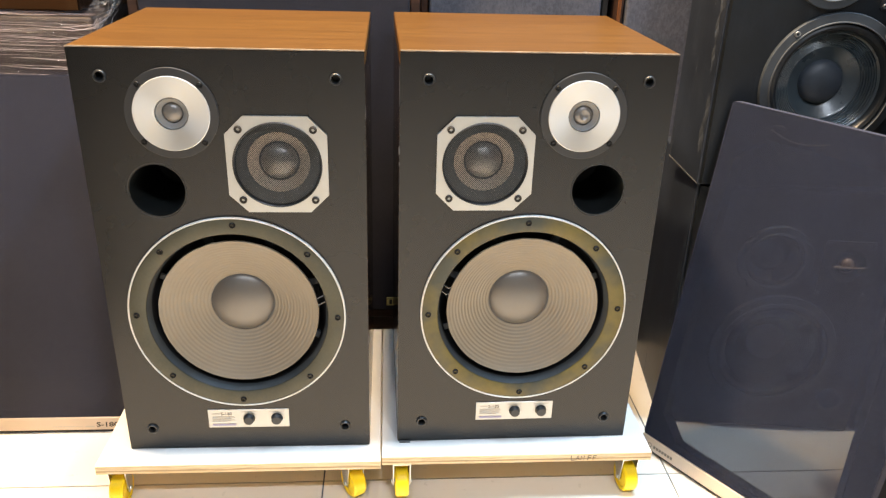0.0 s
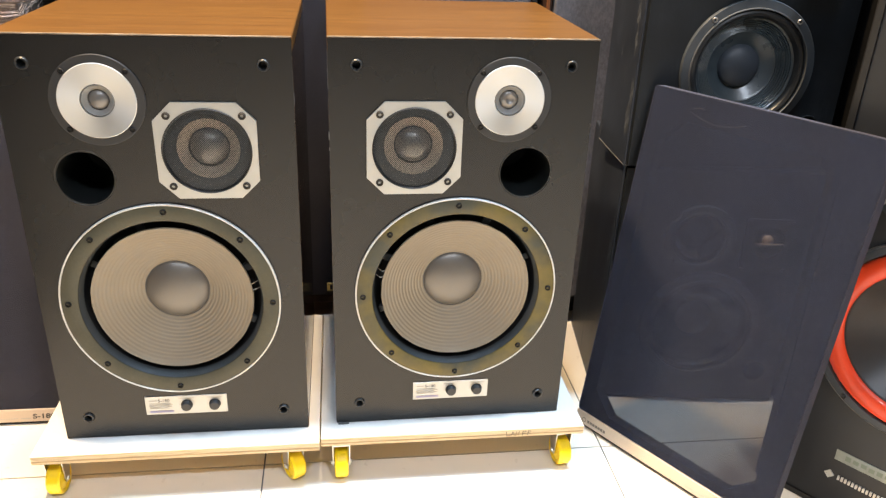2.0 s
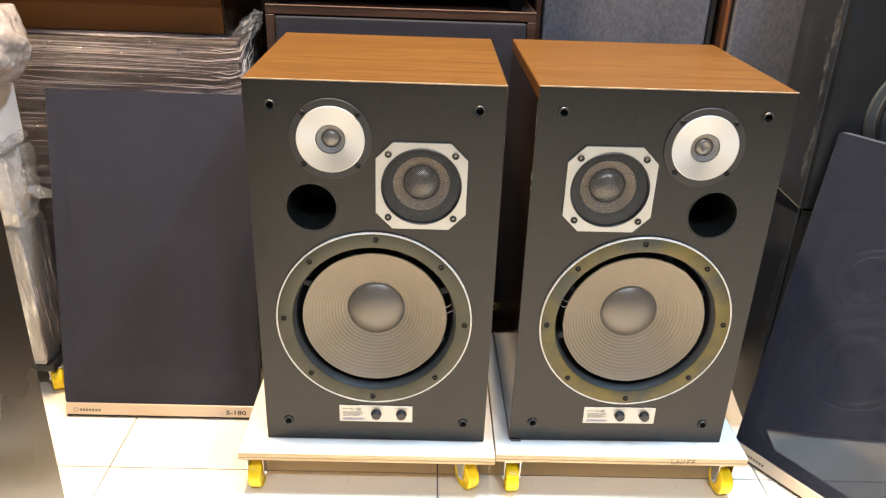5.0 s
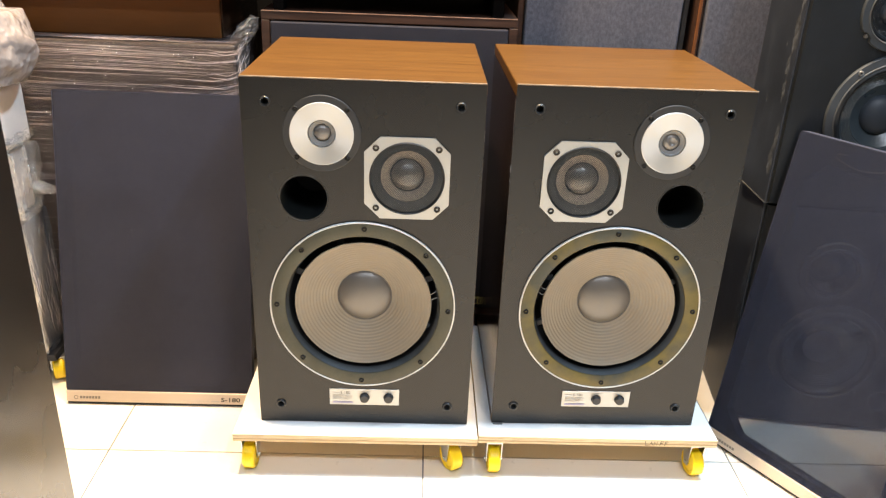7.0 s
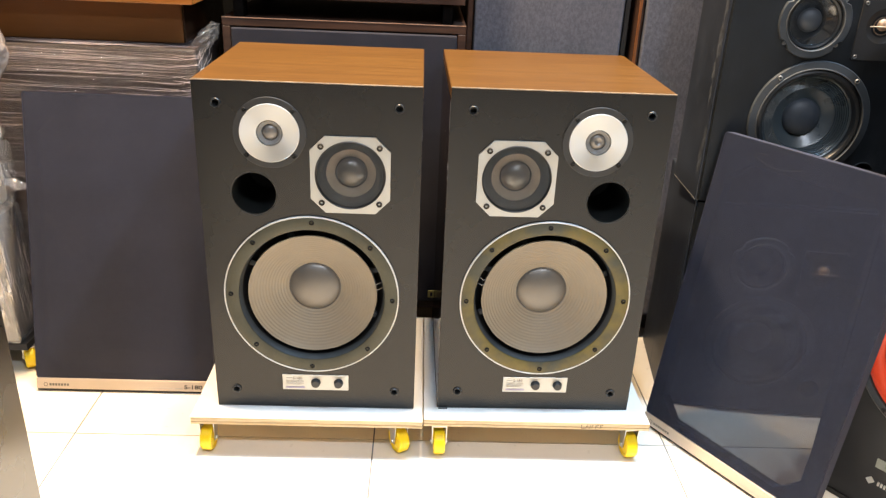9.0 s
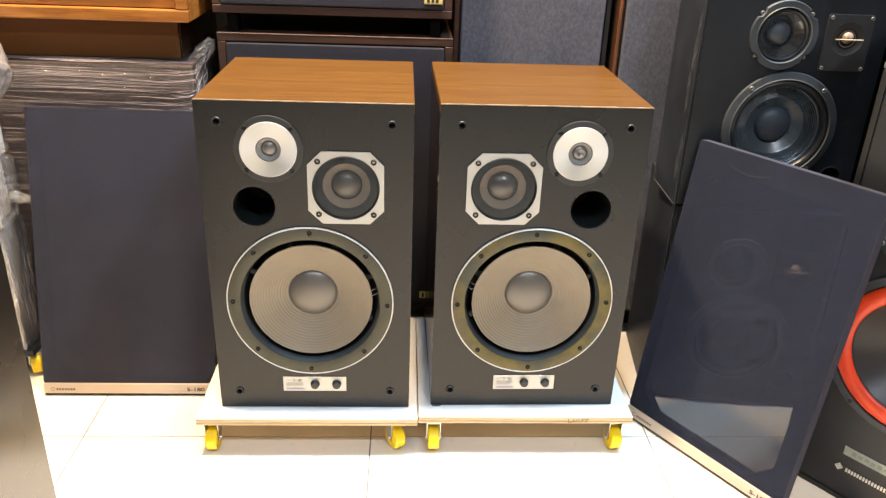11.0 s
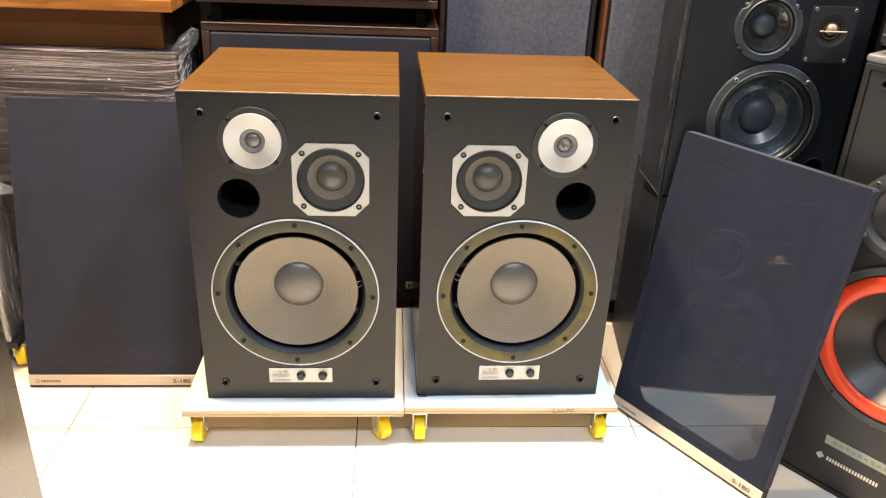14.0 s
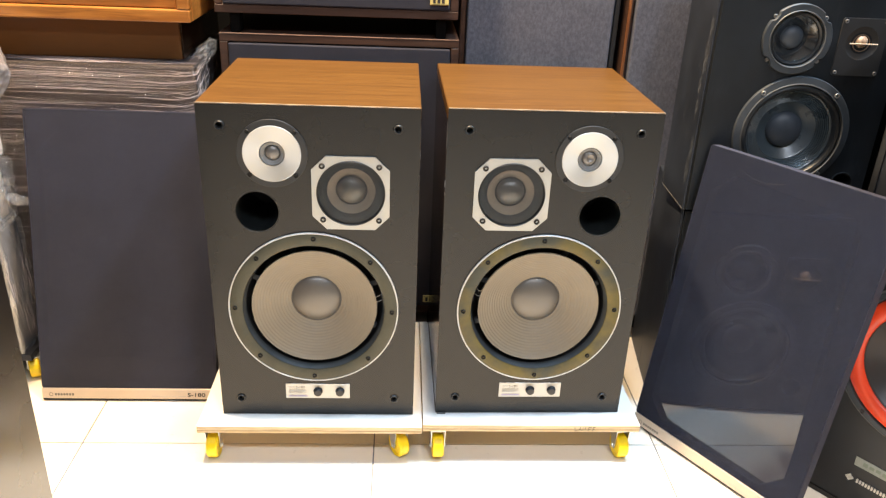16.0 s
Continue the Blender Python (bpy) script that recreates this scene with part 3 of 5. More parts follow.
        sc = part("screw", screw_head(0.0048), SCREW, fl, "", p) if sc is None else again(sc, p)
    spoke = None
    for k in range(8):
        a = math.pi / 4 * k + 0.36
        if spoke is None:
            spoke = part("basket_spoke", box(0.112, 0.1295, 0.030, 0.038, -0.006, 0.006, 0.002, 2), GUNMETAL, fl, "bare metal basket spoke seen in the gap")
            spoke.rotation_euler = (0, -a, 0)
        else:
            again(spoke, (0, 0, 0), (0, -a, 0))
    for s in (0, 1):
        a = (0.10 if side < 0 else math.pi - 0.22) + 0.09 * s * side * -1
        path = [(0.119 * math.cos(a), 0.009, 0.119 * math.sin(a)), (0.1235 * math.cos(a + 0.015), 0.0085, 0.1235 * math.sin(a + 0.015)), (0.1305 * math.cos(a + 0.01), 0.016, 0.129 * math.sin(a + 0.01))]
        part("lead_wire", tube(path, 0.0006, 6), PALEINK, fl, "")
    # midrange
    plate = part("midrange", holed_board([(x, z) for x, z in cut_rect(-0.0695, 0.0695, -0.0695, 0.0695, 0.0258)], [circle(0, 0, 0.0618, 56)], -0.0042, 0.0008), PLATE, top, "midrange with a satin octagonal plate", (mx, 0, mz), smooth=False)
    part("rim", lathe([(0.0620, 0.001), (0.0617, -0.0052), (0.0606, -0.0060), (0.0594, -0.0050), (0.0586, 0.003)], 64), RUBBER, plate, "black rubber rim")
    part("foam_ring", lathe([(0.0590, 0.002), (0.053, 0.0030), (0.0475, 0.0065), (0.0440, 0.0105)], 48), FOAM, plate, "")
    part("cone", lathe([(0.0437, 0.0100), (0.041, 0.0105), (0.0288, 0.0178)], 48), MIDCONE, plate, "grey paper cone")
    part("cap_ring", lathe([(0.0289, 0.0172), (0.0282, 0.0185), (0.0262, 0.0196)], 40), GLUE, plate, "dark glue ring")
    part("dome", lathe([(0.0265, 0.0195)] + [(0.026 * math.cos(a), 0.019 - 0.0155 * math.sin(a)) for a in (math.pi / 2 * k / 8 for k in range(8))] + [(0, 0.0035)], 40), MIDCAP, plate, "pale dome")
    part("wire_mesh", lathe([(0.0592, -0.0030), (0.046, -0.0058), (0.03, -0.0074), (0.015, -0.0082), (0, -0.0085)], 40), MESH, plate, "fine black wire mesh")
    sc = None
    for a in (-1, 1):
        for b in (-1, 1):
            p = (0.0505 * a, -0.0042, 0.0510 * b)
            sc = part("screw", screw_head(0.0055, 0.003), BRONZE, plate, "", p) if sc is None else again(sc, p)
    # tweeter
    tw = part("tweeter", lathe([(0.0622, 0.001), (0.0622, -0.0022), (0.0612, -0.003), (0.0505, -0.003), (0.0505, 0.001)], 64), DARKPLATE, top, "tweeter on a dark round plate", (tx, 0, tz))
    part("horn_plate", lathe([(0.051, 0.0), (0.051, -0.0046), (0.0502, -0.0052), (0.0225, -0.0030), (0.0215, 0.0015)], 72), ALU, tw, "shining turned aluminium plate")
    part("felt_ring", lathe([(0.0218, -0.0010), (0.0205, -0.0018), (0.0145, 0.0030), (0.0138, 0.0060)], 40), GREYRING, tw, "grey ring")
    dome = lathe([(0.0142, 0.007)] + [(0.0136 * math.cos(a), 0.0062 - 0.0075 * math.sin(a)) for a in (math.pi / 2 * k / 7 for k in range(7))] + [(0, -0.0013)], 32)
    if side > 0:
        for v in dome.verts:
            k = math.hypot(v.co.x - 0.001, v.co.z - 0.001) / 0.0068
            v.co.y += 0.0042 * max(0.0, 1 - k * k) + 0.0006 * noise.noise(v.co * 300)
    part("dome", dome, DOME, tw, "small metallic dome pushed in at its middle" if side > 0 else "small metallic dome")
    sc = None
    for a in (-1, 1):
        for b in (-1, 1):
            p = (0.0405 * a, -0.003, 0.0395 * b)
            sc = part("screw", screw_head(0.0042, 0.002), SCREW, tw, "", p) if sc is None else again(sc, p)
    # level panel
    pl = part("level_panel", box(-0.064, 0.064, -0.0016, 0.0005, -0.0172, 0.0172, 0.0004, 1), PLATE, top, "pale metal panel with two level knobs", (0.0, 0, 0.0585), smooth=False)
    kb = None
    for kx in (0.0005, 0.0445):
        if kb is None:
            kb = part("knob", lathe([(0, -0.0085), (0.0066, -0.0085), (0.0078, -0.0075), (0.0088, -0.002), (0.0094, -0.0012), (0.0094, 0.0002)], 22), DARKPLATE, pl, "black ridged level knob", (kx, -0.0015, 0.0))
        else:
            again(kb, (kx, -0.0015, 0.0))
    part("small_print", bars([(-0.058, -0.046, 0.0085, 0.0100), (-0.058, -0.024, 0.0035, 0.0041), (-0.058, -0.022, 0.0013, 0.0019), (-0.058, -0.027, -0.0009, -0.0003), (-0.058, -0.023, -0.0031, -0.0025), (-0.058, -0.03, -0.0053, -0.0047)], -0.0021, -0.0016), PALEINK, pl, "lines of small grey print", smooth=False)
    part("scale_print", bars([(-0.012, 0.013, 0.0125, 0.0131), (0.032, 0.057, 0.0125, 0.0131)] + [(c + 0.0118 * math.cos(a) - 0.0006, c + 0.0118 * math.cos(a) + 0.0006, 0.0118 * math.sin(a) - 0.0006, 0.0118 * math.sin(a) + 0.0006) for c in (0.0005, 0.0445) for a in (0.0, 0.6, 2.54, 3.14)], -0.0021, -0.0016), PALEINK, pl, "small scale marks", smooth=False)
    part("print_bar", bars([(-0.058, -0.021, -0.0135, -0.0098)], -0.0021, -0.0016), BLUEINK, pl, "violet printed bar", smooth=False)
    lettering("model_print", "S-180", 0.0080, MIDINK, pl, (-0.044, -0.0017, 0.0065))
    return top


loudspeaker(-1, (-0.2005, 0.0, 0.0918), 0.0, FLANGE, "walnut-grained loudspeaker with a grey front and tarnished woofer flange")
loudspeaker(1, (0.2315, 0.010, 0.0918), 0.8, FLANGE_B, "walnut-grained loudspeaker with a grey front and yellowed woofer flange")

# ---- dollies ----


def caster(parent, x, y, swivel, board_z):
    """A swivelling furniture castor of 50 mm."""
    pl = part("castor", box(-0.024, 0.024, -0.019, 0.019, board_z - 0.0028, board_z - 0.0002, 0.0006, 1), STEEL, parent, "castor with a steel fork and yellow wheel", (x, y, 0), smooth=False)
    pl.rotation_euler = (0, 0, radians(swivel))
    hub_y, r = -0.006, 0.0265
    wheel = bmesh.new()
    n = 40
    prof = [(0.006, -0.011), (0.018, -0.0095), (0.0195, -0.0112), (r - 0.0025, -0.0112), (r, -0.0080), (r, 0.0080), (r - 0.0025, 0.0112), (0.0195, 0.0112), (0.018, 0.0095), (0.006, 0.011)]
    lathe(prof, n, bm=wheel)
    bmesh.ops.rotate(wheel, verts=wheel.verts, cent=(0, 0, 0), matrix=Matrix.Rotation(radians(90), 3, "Z"))
    part("wheel", wheel, YELLOW, pl, "yellow nylon wheel", (0, hub_y, r))
    fk = bmesh.new()
    for s in (-1, 1):
        x0, x1 = sorted((s * 0.0130, s * 0.0148))
        vs = [(-0.017, board_z - 0.008), (0.017, board_z - 0.008), (hub_y + 0.007, r - 0.005), (hub_y - 0.006, r - 0.005)]
        a = [fk.verts.new((x0, yy, zz)) for yy, zz in vs]
        b = [fk.verts.new((x1, yy, zz)) for yy, zz in vs]
        fk.faces.new(a)
        fk.faces.new(b)
        for k in range(4):
            fk.faces.new((a[k], a[(k + 1) % 4], b[(k + 1) % 4], b[k]))
    box(-0.0148, 0.0148, -0.017, 0.017, board_z - 0.009, board_z - 0.0065, bm=fk)
    part("fork", fk, STEEL, pl, "pressed steel fork", smooth=False)
    ax = lathe([(0, -0.0172), (0.0038, -0.0172), (0.0042, -0.0152), (0.003, -0.015), (0.003, 0.015), (0.0042, 0.0152), (0.0038, 0.0172), (0, 0.0172)], 14)
    bmesh.ops.rotate(ax, verts=ax.verts, cent=(0, 0, 0), matrix=Matrix.Rotation(radians(90), 3, "Z"))
    part("axle", ax, STEEL, pl, "", (0, hub_y, r))
    st = lathe([(0, 0.0), (0.011, 0.0), (0.011, 0.006), (0, 0.006)], 18)
    bmesh.ops.rotate(st, verts=st.verts, cent=(0, 0, 0), matrix=Matrix.Rotation(radians(90), 3, "X"))
    part("swivel_plate", st, STEEL, pl, "", (0, 0, board_z - 0.0085))
    return pl


def dolly(x0, x1, y0, y1, top, wheels, label, scribble=False, board=None):
    ob = thing("dolly", label, "dolly", (0, 0, 0), 0, "plywood dollies")
    z0 = top - 0.0165
    b = part("board", box(x0, x1, y0, y1, z0, top - 0.0012, 0.0007, 1), board or PLY, ob, "black board" if board else "pale plywood board", smooth=False)
    part("laminate", box(x0 + 0.0004, x1 - 0.0004, y0 + 0.0004, y1 - 0.0004, top - 0.0012, top, 0.0003, 1), board or BOARDTOP, b, "" if board else "white laminate face", smooth=False)
    if not board:
        part("ply_layer", box(x0 + 0.0008, x1 - 0.0008, y0 - 0.0003, y0 + 0.001, z0 + 0.0048, z0 + 0.0072), PLYCORE, b, "darker core layer", smooth=False)
    for x, y, sw in wheels:
        caster(ob, x, y, sw, z0)
    if scribble:
        k = 0
        for pts in ([(0, 0.9), (0.05, 0.1), (0.4, 0.12)], [(0.5, 0.1), (0.7, 0.9), (0.85, 0.15)], [(0.58, 0.45), (0.8, 0.45)], [(1.0, 0.1), (1.05, 0.85), (1.3, 0.15), (1.35, 0.9)], [(1.7, 0.1), (1.75, 0.9), (2.1, 0.85)], [(1.72, 0.5), (2.0, 0.5)], [(2.25, 0.1), (2.3, 0.9), (2.6, 0.85)], [(2.27, 0.5), (2.5, 0.48)]):
            part("pen_stroke", tube([(0.325 + 0.0165 * u, y0 - 0.0004, z0 + 0.002 + 0.011 * v) for u, v in pts], 0.0006, 5), BROWNWOOD, b, "brown pen scribble" if k == 0 else "")
            k += 1
    return ob


dolly(-0.438, 0.0105, -0.041, 0.380, 0.0915, [(-0.413, -0.008, -3), (-0.038, -0.004, 30), (-0.41, 0.34, 30), (-0.03, 0.34, 10)], "plywood dolly with a white laminate face and yellow wheels")
dolly(0.0125, 0.461, -0.032, 0.380, 0.0915, [(0.045, -0.006, 2), (0.430, -0.004, 8), (0.05, 0.34, 60), (0.42, 0.34, 20)], "plywood dolly with pen marks, white face and yellow wheels", True)

# ---- loose grilles ----


def grille(at, heading, lean, label, stuff, bar):
    """A cloth-covered frame with a metal strip along its foot; its front lies in y = 0."""
    w, hgt, d = 0.384, 0.645, 0.024
    g = thing("speaker_grille", label, "speaker grille", at, 0, "loose speaker grilles")
    g.matrix_basis = Matrix.Translation(at) @ Matrix.Rotation(radians(heading), 4, "Z") @ Matrix.Rotation(radians(-lean), 4, "X")
    part("frame", holed_board(cut_rect(0.0005, w - 0.0005, 0.0315, hgt - 0.0005, 0.004), [cut_rect(bar - 0.005, w - bar - 0.004, 0.044, hgt - 0.045, 0.040)], 0.0015, d), FRAMEBOARD, g, "black board frame", smooth=False)
    part("edge_cloth", holed_board(cut_rect(-0.0008, w + 0.0008, 0.0295, hgt + 0.0008, 0.004), [cut_rect(0.0002, w - 0.0002, 0.031, hgt - 0.0002, 0.0038)], 0.0005, d), EDGECLOTH, g, "cloth drawn round the edges", smooth=False)
    part("cloth", box(0.001, w - 0.001, 0.0, 0.001, 0.030, hgt - 0.0005), stuff, g, "dark grey woven cloth", smooth=False)
    part("foot_rail", box(0.0, w, 0.002, d, 0.0, 0.0293, 0.001, 1), FRAMEBOARD, g, "black wooden foot rail", smooth=False)
    st = part("metal_strip", box(0.0, w, -0.0025, 0.0018, 0.0055, 0.0292, 0.0006, 1), CHAMPAGNE, g, "champagne-coloured metal strip with dark print", smooth=False)
    words = lettering("model_print", "S-180", 0.0125, INK, st, (w - 0.0640, -0.0026, 0.0115), bold=0.0002)
    words.scale = (1.42, 1.0, 1.0)
    part("fine_print", bars([(w - 0.142 + 0.0045 * k, w - 0.142 + 0.0045 * k + 0.0034, 0.0115, 0.0130) for k in range(12)] + [(w - 0.084, w - 0.067, 0.0110, 0.0130)], -0.0029, -0.0024), PALEINK, st, "a line of small print", smooth=False)
    part("maker_mark", bars([(0.028 + 0.0062 * k, 0.028 + 0.0062 * k + 0.0045, 0.0125, 0.0178) for k in range(7)], -0.0029, -0.0024), MIDINK, st, "plain grey maker's mark", smooth=False)
    part("maker_ring", lathe([(0.0045, -0.0029), (0.0032, -0.0029), (0.0032, -0.0024), (0.0045, -0.0024)], 20), MIDINK, st, "", (0.020, 0, 0.0152))
    return g


def lint(parent, spots, y):
    """A few pale specks of fluff on cloth."""
    bm = bmesh.new()
    for x, z, r in spots:
        m = Matrix.Translation((x, y, z)) @ Matrix.Diagonal((r, 0.0004, r * 0.7, 1))
        bmesh.ops.create_icosphere(bm, subdivisions=1, radius=1, matrix=m)
    tagged(part("lint", bm, FLUFF, parent, "pale specks of fluff"), kind="stuff")


def smear(parent, points, radius, label):
    """A faint pale rub on cloth, along points in its plane."""
    bm = tube([(x, 0.0, z) for x, z in points], radius, 8)
    for v in bm.verts:
        v.co.y *= 0.03
        v.co.z += 0.25 * radius * noise.noise(v.co * 160)
    part("smear", bm, RUBBED, parent, label, (0, -0.0002, 0))


left_grille = grille((-0.8343, 0.1655, 0.002), 0.0, 14.0, "dark grey cloth grille leaning on the wrapped box", DENSECLOTH, 0.028)
lint(left_grille, [(0.145, 0.37, 0.0010), (0.152, 0.372, 0.0006), (0.06, 0.35, 0.0006)], -0.0004)
smear(left_grille, [(0.060, 0.208), (0.080, 0.211), (0.100, 0.204), (0.120, 0.194)], 0.0035, "faint pale rub")
smear(left_grille, [(0.024, 0.332), (0.035, 0.329), (0.045, 0.327)], 0.0012, "")
right_grille = grille((0.492, 0.0965, 0.002), -56.8, 8.65, "dark grey sheer cloth grille leaning on the black loudspeakers", SEECLOTH, 0.032)

lint(right_grille, [(0.335, 0.44, 0.0011), (0.10, 0.585, 0.0009), (0.12, 0.582, 0.0006), (0.22, 0.60, 0.0007), (0.05, 0.30, 0.0008), (0.28, 0.18, 0.0008), (0.36, 0.30, 0.0006)], -0.0004)

smear(right_grille, [(0.075 + 0.0075 * k, 0.617 - 0.0105 * math.sin(math.pi * k / 13)) for k in range(14)], 0.0011, "faint curved pale rub")
smear(right_grille, [(0.078, 0.623), (0.088, 0.626), (0.098, 0.625)], 0.0011, "")

# ---- black loudspeakers, one on the other ----


def black_speaker(at, turn, label, screw_mat, d):
    w, hgt = 0.362, 0.491
    ob = thing("black_loudspeaker", label, "loudspeaker", at, turn, "stacked black loudspeakers")
    wu, wv, mu, mv, tu, tv = 0.183, 0.174, 0.154, 0.357, 0.279, 0.346
    part("body", shell(w, hgt, d, 0.012), BLACKVINYL, ob, "scuffed black vinyl cabinet", smooth=False)
    part("edge_strip", box(-0.0006, 0.0012, 0.013, d - 0.004, 0.0003, 0.0022), EDGEGREY, ob, "worn pale edge", smooth=False)
    for y, z, ln, wd in ((0.030, 0.31, 0.034, 0.010), (0.036, 0.255, 0.018, 0.007), (0.026, 0.37, 0.02, 0.006), (0.033, 0.21, 0.02, 0.006), (0.02, 0.13, 0.022, 0.007), (0.027, 0.08, 0.03, 0.009), (0.06, 0.29, 0.004, 0.002), (0.11, 0.36, 0.003, 0.0016), (0.10, 0.18, 0.006, 0.002), (0.165, 0.03, 0.04, 0.002)):
        bm = bmesh.new()
        bmesh.ops.create_icosphere(bm, subdivisions=3, radius=1)
        for v in bm.verts:
            k = 1 + 0.7 * noise.noise(v.co * 2.3 + Vector((y, z, at[2])) * 20)
            v.co = Vector((v.co.x * 0.0003, v.co.y * wd * k, v.co.z * ln * k))
        part("scuff", bm, SCUFF, ob, "pale rubbed mark", (0, y, z))
    part("edge_strip", box(0.003, w - 0.003, 0.0108, 0.0122, 0.0003, 0.0018), EDGEGREY, ob, "", smooth=False)
    part("baffle", holed_board(rect(0.004, w - 0.004, 0.004, hgt - 0.004), [circle(wu, wv, 0.1055, 56), circle(mu, mv, 0.055, 40), circle(0.311, 0.074, 0.0202, 24)], 0.0, 0.0118), BLACKBAFFLE, ob, "black front board", smooth=False)
    wf = part("woofer", lathe([(0.1145, 0.001), (0.115, -0.004), (0.1135, -0.0068), (0.1010, -0.0078), (0.0995, -0.006)], 72), GUNMETAL, ob, "woofer in a dark metal frame", (wu, 0, wv))
    part("frame_lip", lathe([(0.1012, -0.0072), (0.1006, -0.0098), (0.0992, -0.0100), (0.0984, -0.0075), (0.0980, -0.001)], 72), LIPMETAL, wf, "worn metal lip inside the frame")
    part("surround", lathe([(0.0984, -0.002), (0.0965, -0.0060), (0.0925, -0.0078), (0.0880, -0.0060), (0.0850, -0.001), (0.0838, 0.003)], 64), RUBBER, wf, "black rubber surround")
    prof = [(0.0842, 0.0025)] + [(0.0838 - 0.0488 * k / 30, 0.004 + 0.029 * k / 30 + (0.0009 * math.cos(math.pi * k) if 1 < k < 16 else 0)) for k in range(31)]
    part("cone", lathe(prof, 56), POLYCONE, wf, "black cone with fine ring ribs")
    part("dust_cap", lathe([(0.0365, 0.0325)] + [(0.036 * math.cos(a), 0.031 - 0.018 * math.sin(a)) for a in (math.pi / 2 * k / 8 for k in range(8))] + [(0, 0.013)], 40), SOFTCAP, wf, "soft dark dust cap")
    sc = None
    for a in (48, 132, 228, 312):
        p = (0.1075 * math.cos(radians(a)), -0.0073, 0.1075 * math.sin(radians(a)))
        sc = part("screw", screw_head(0.0048), screw_mat, wf, "", p) if sc is None else again(sc, p)
    ring = lathe([(0.0655, 0.001), (0.0655, -0.005), (0.064, -0.007), (0.053, -0.0065), (0.0515, -0.002), (0.050, 0.003)], 72)
    for v in ring.verts:
        r, a = math.hypot(v.co.x, v.co.z), math.degrees(math.atan2(v.co.z, v.co.x))
        if r > 0.06 and min(abs((a - q + 180) % 360 - 180) for q in (40, 140, 220, 320)) < 9:
            v.co.x, v.co.z = v.co.x * 0.925, v.co.z * 0.925
    md = part("midrange", ring, GUNMETAL, ob, "midrange in a notched grey metal frame", (mu, 0, mv))
    part("frame_lip", lathe([(0.0535, -0.0064), (0.0525, -0.0082), (0.0512, -0.0072), (0.0508, -0.001)], 56), LIPMETAL, md, "worn metal lip inside the frame")
    part("surround", lathe([(0.0505, 0.001), (0.0475, -0.0015), (0.044, 0.0), (0.0425, 0.0035)], 48), RUBBER, md, "")
    part("cone", lathe([(0.0428, 0.003), (0.040, 0.006), (0.023, 0.020), (0.0215, 0.0225)], 48), GLOSSCONE, md, "glossy black cone")
    part("dust_cap", lathe([(0.0222, 0.0215)] + [(0.0215 * math.cos(a), 0.0205 - 0.013 * math.sin(a)) for a in (math.pi / 2 * k / 8 for k in range(8))] + [(0, 0.0075)], 32), SOFTCAP, md, "")
    sc = None
    for a in (40, 140, 220, 320):
        p = (0.0625 * math.cos(radians(a)), -0.0008, 0.0625 * math.sin(radians(a)))
        sc = part("screw", screw_head(0.004), screw_mat, md, "", p) if sc is None else again(sc, p)
    tw = part("tweeter", holed_board(cut_rect(-0.0445, 0.0445, -0.0535, 0.0535, 0.003), [circle(0, 0.008, 0.031, 40)], -0.0035, 0.001), DARKPLATE, ob, "tweeter on a dark rectangular plate", (tu, 0, tv), smooth=False)
    part("horn", lathe([(0.0312, -0.003), (0.024, -0.0005), (0.0165, 0.0005)], 40), WARMCONE, tw, "", (0, 0, 0.008))
    part("coil_ring", lathe([(0.0168, 0.0012), (0.0160, -0.0015), (0.0150, -0.0015), (0.0142, 0.001)], 32), COPPER, tw, "coppery ring", (0, 0, 0.008))
    part("dome", lathe([(0.0118, 0.0015)] + [(0.0115 * math.cos(a), 0.0005 - 0.0095 * math.sin(a)) for a in (math.pi / 2 * k / 7 for k in range(7))] + [(0, -0.0090)], 28), ROSE, tw, "rosy dome", (0, 0, 0.0105))
    part("bridge_bar", box(-0.027, 0.027, -0.0118, -0.0102, 0.0068, 0.0090, 0.0006, 1), GOLDBAR, tw, "golden bar across the dome", smooth=False)
    part("back_plate", lathe([(0, 0.0022), (0.031, 0.0022)], 24), BLACK, tw, "", (0, 0, 0.008))
    sc = None
    for a in (-1, 1):
        for b in (-1, 1):
            p = (0.0385 * a, -0.0035, 0.0475 * b)
            sc = part("screw", screw_head(0.0038), screw_mat, tw, "", p) if sc is None else again(sc, p)
    part("port_tube", lathe([(0.0232, 0.0005), (0.0228, -0.0022), (0.0208, -0.0018), (0.0198, 0.002), (0.0198, 0.06), (0, 0.06)], 32), RUBBER, ob, "round port", (0.311, 0, 0.074))
    return ob


black_speaker((0.551, 0.174, 0.0), -7.2, "black three-way loudspeaker standing on the floor behind a grille", SCREW, 0.30)
black_speaker((0.546, 0.162, 0.4912), -2.0, "scuffed black three-way loudspeaker stacked on another one", DULLSTEEL, 0.176)

# ---- tall loudspeaker with the red surround ----


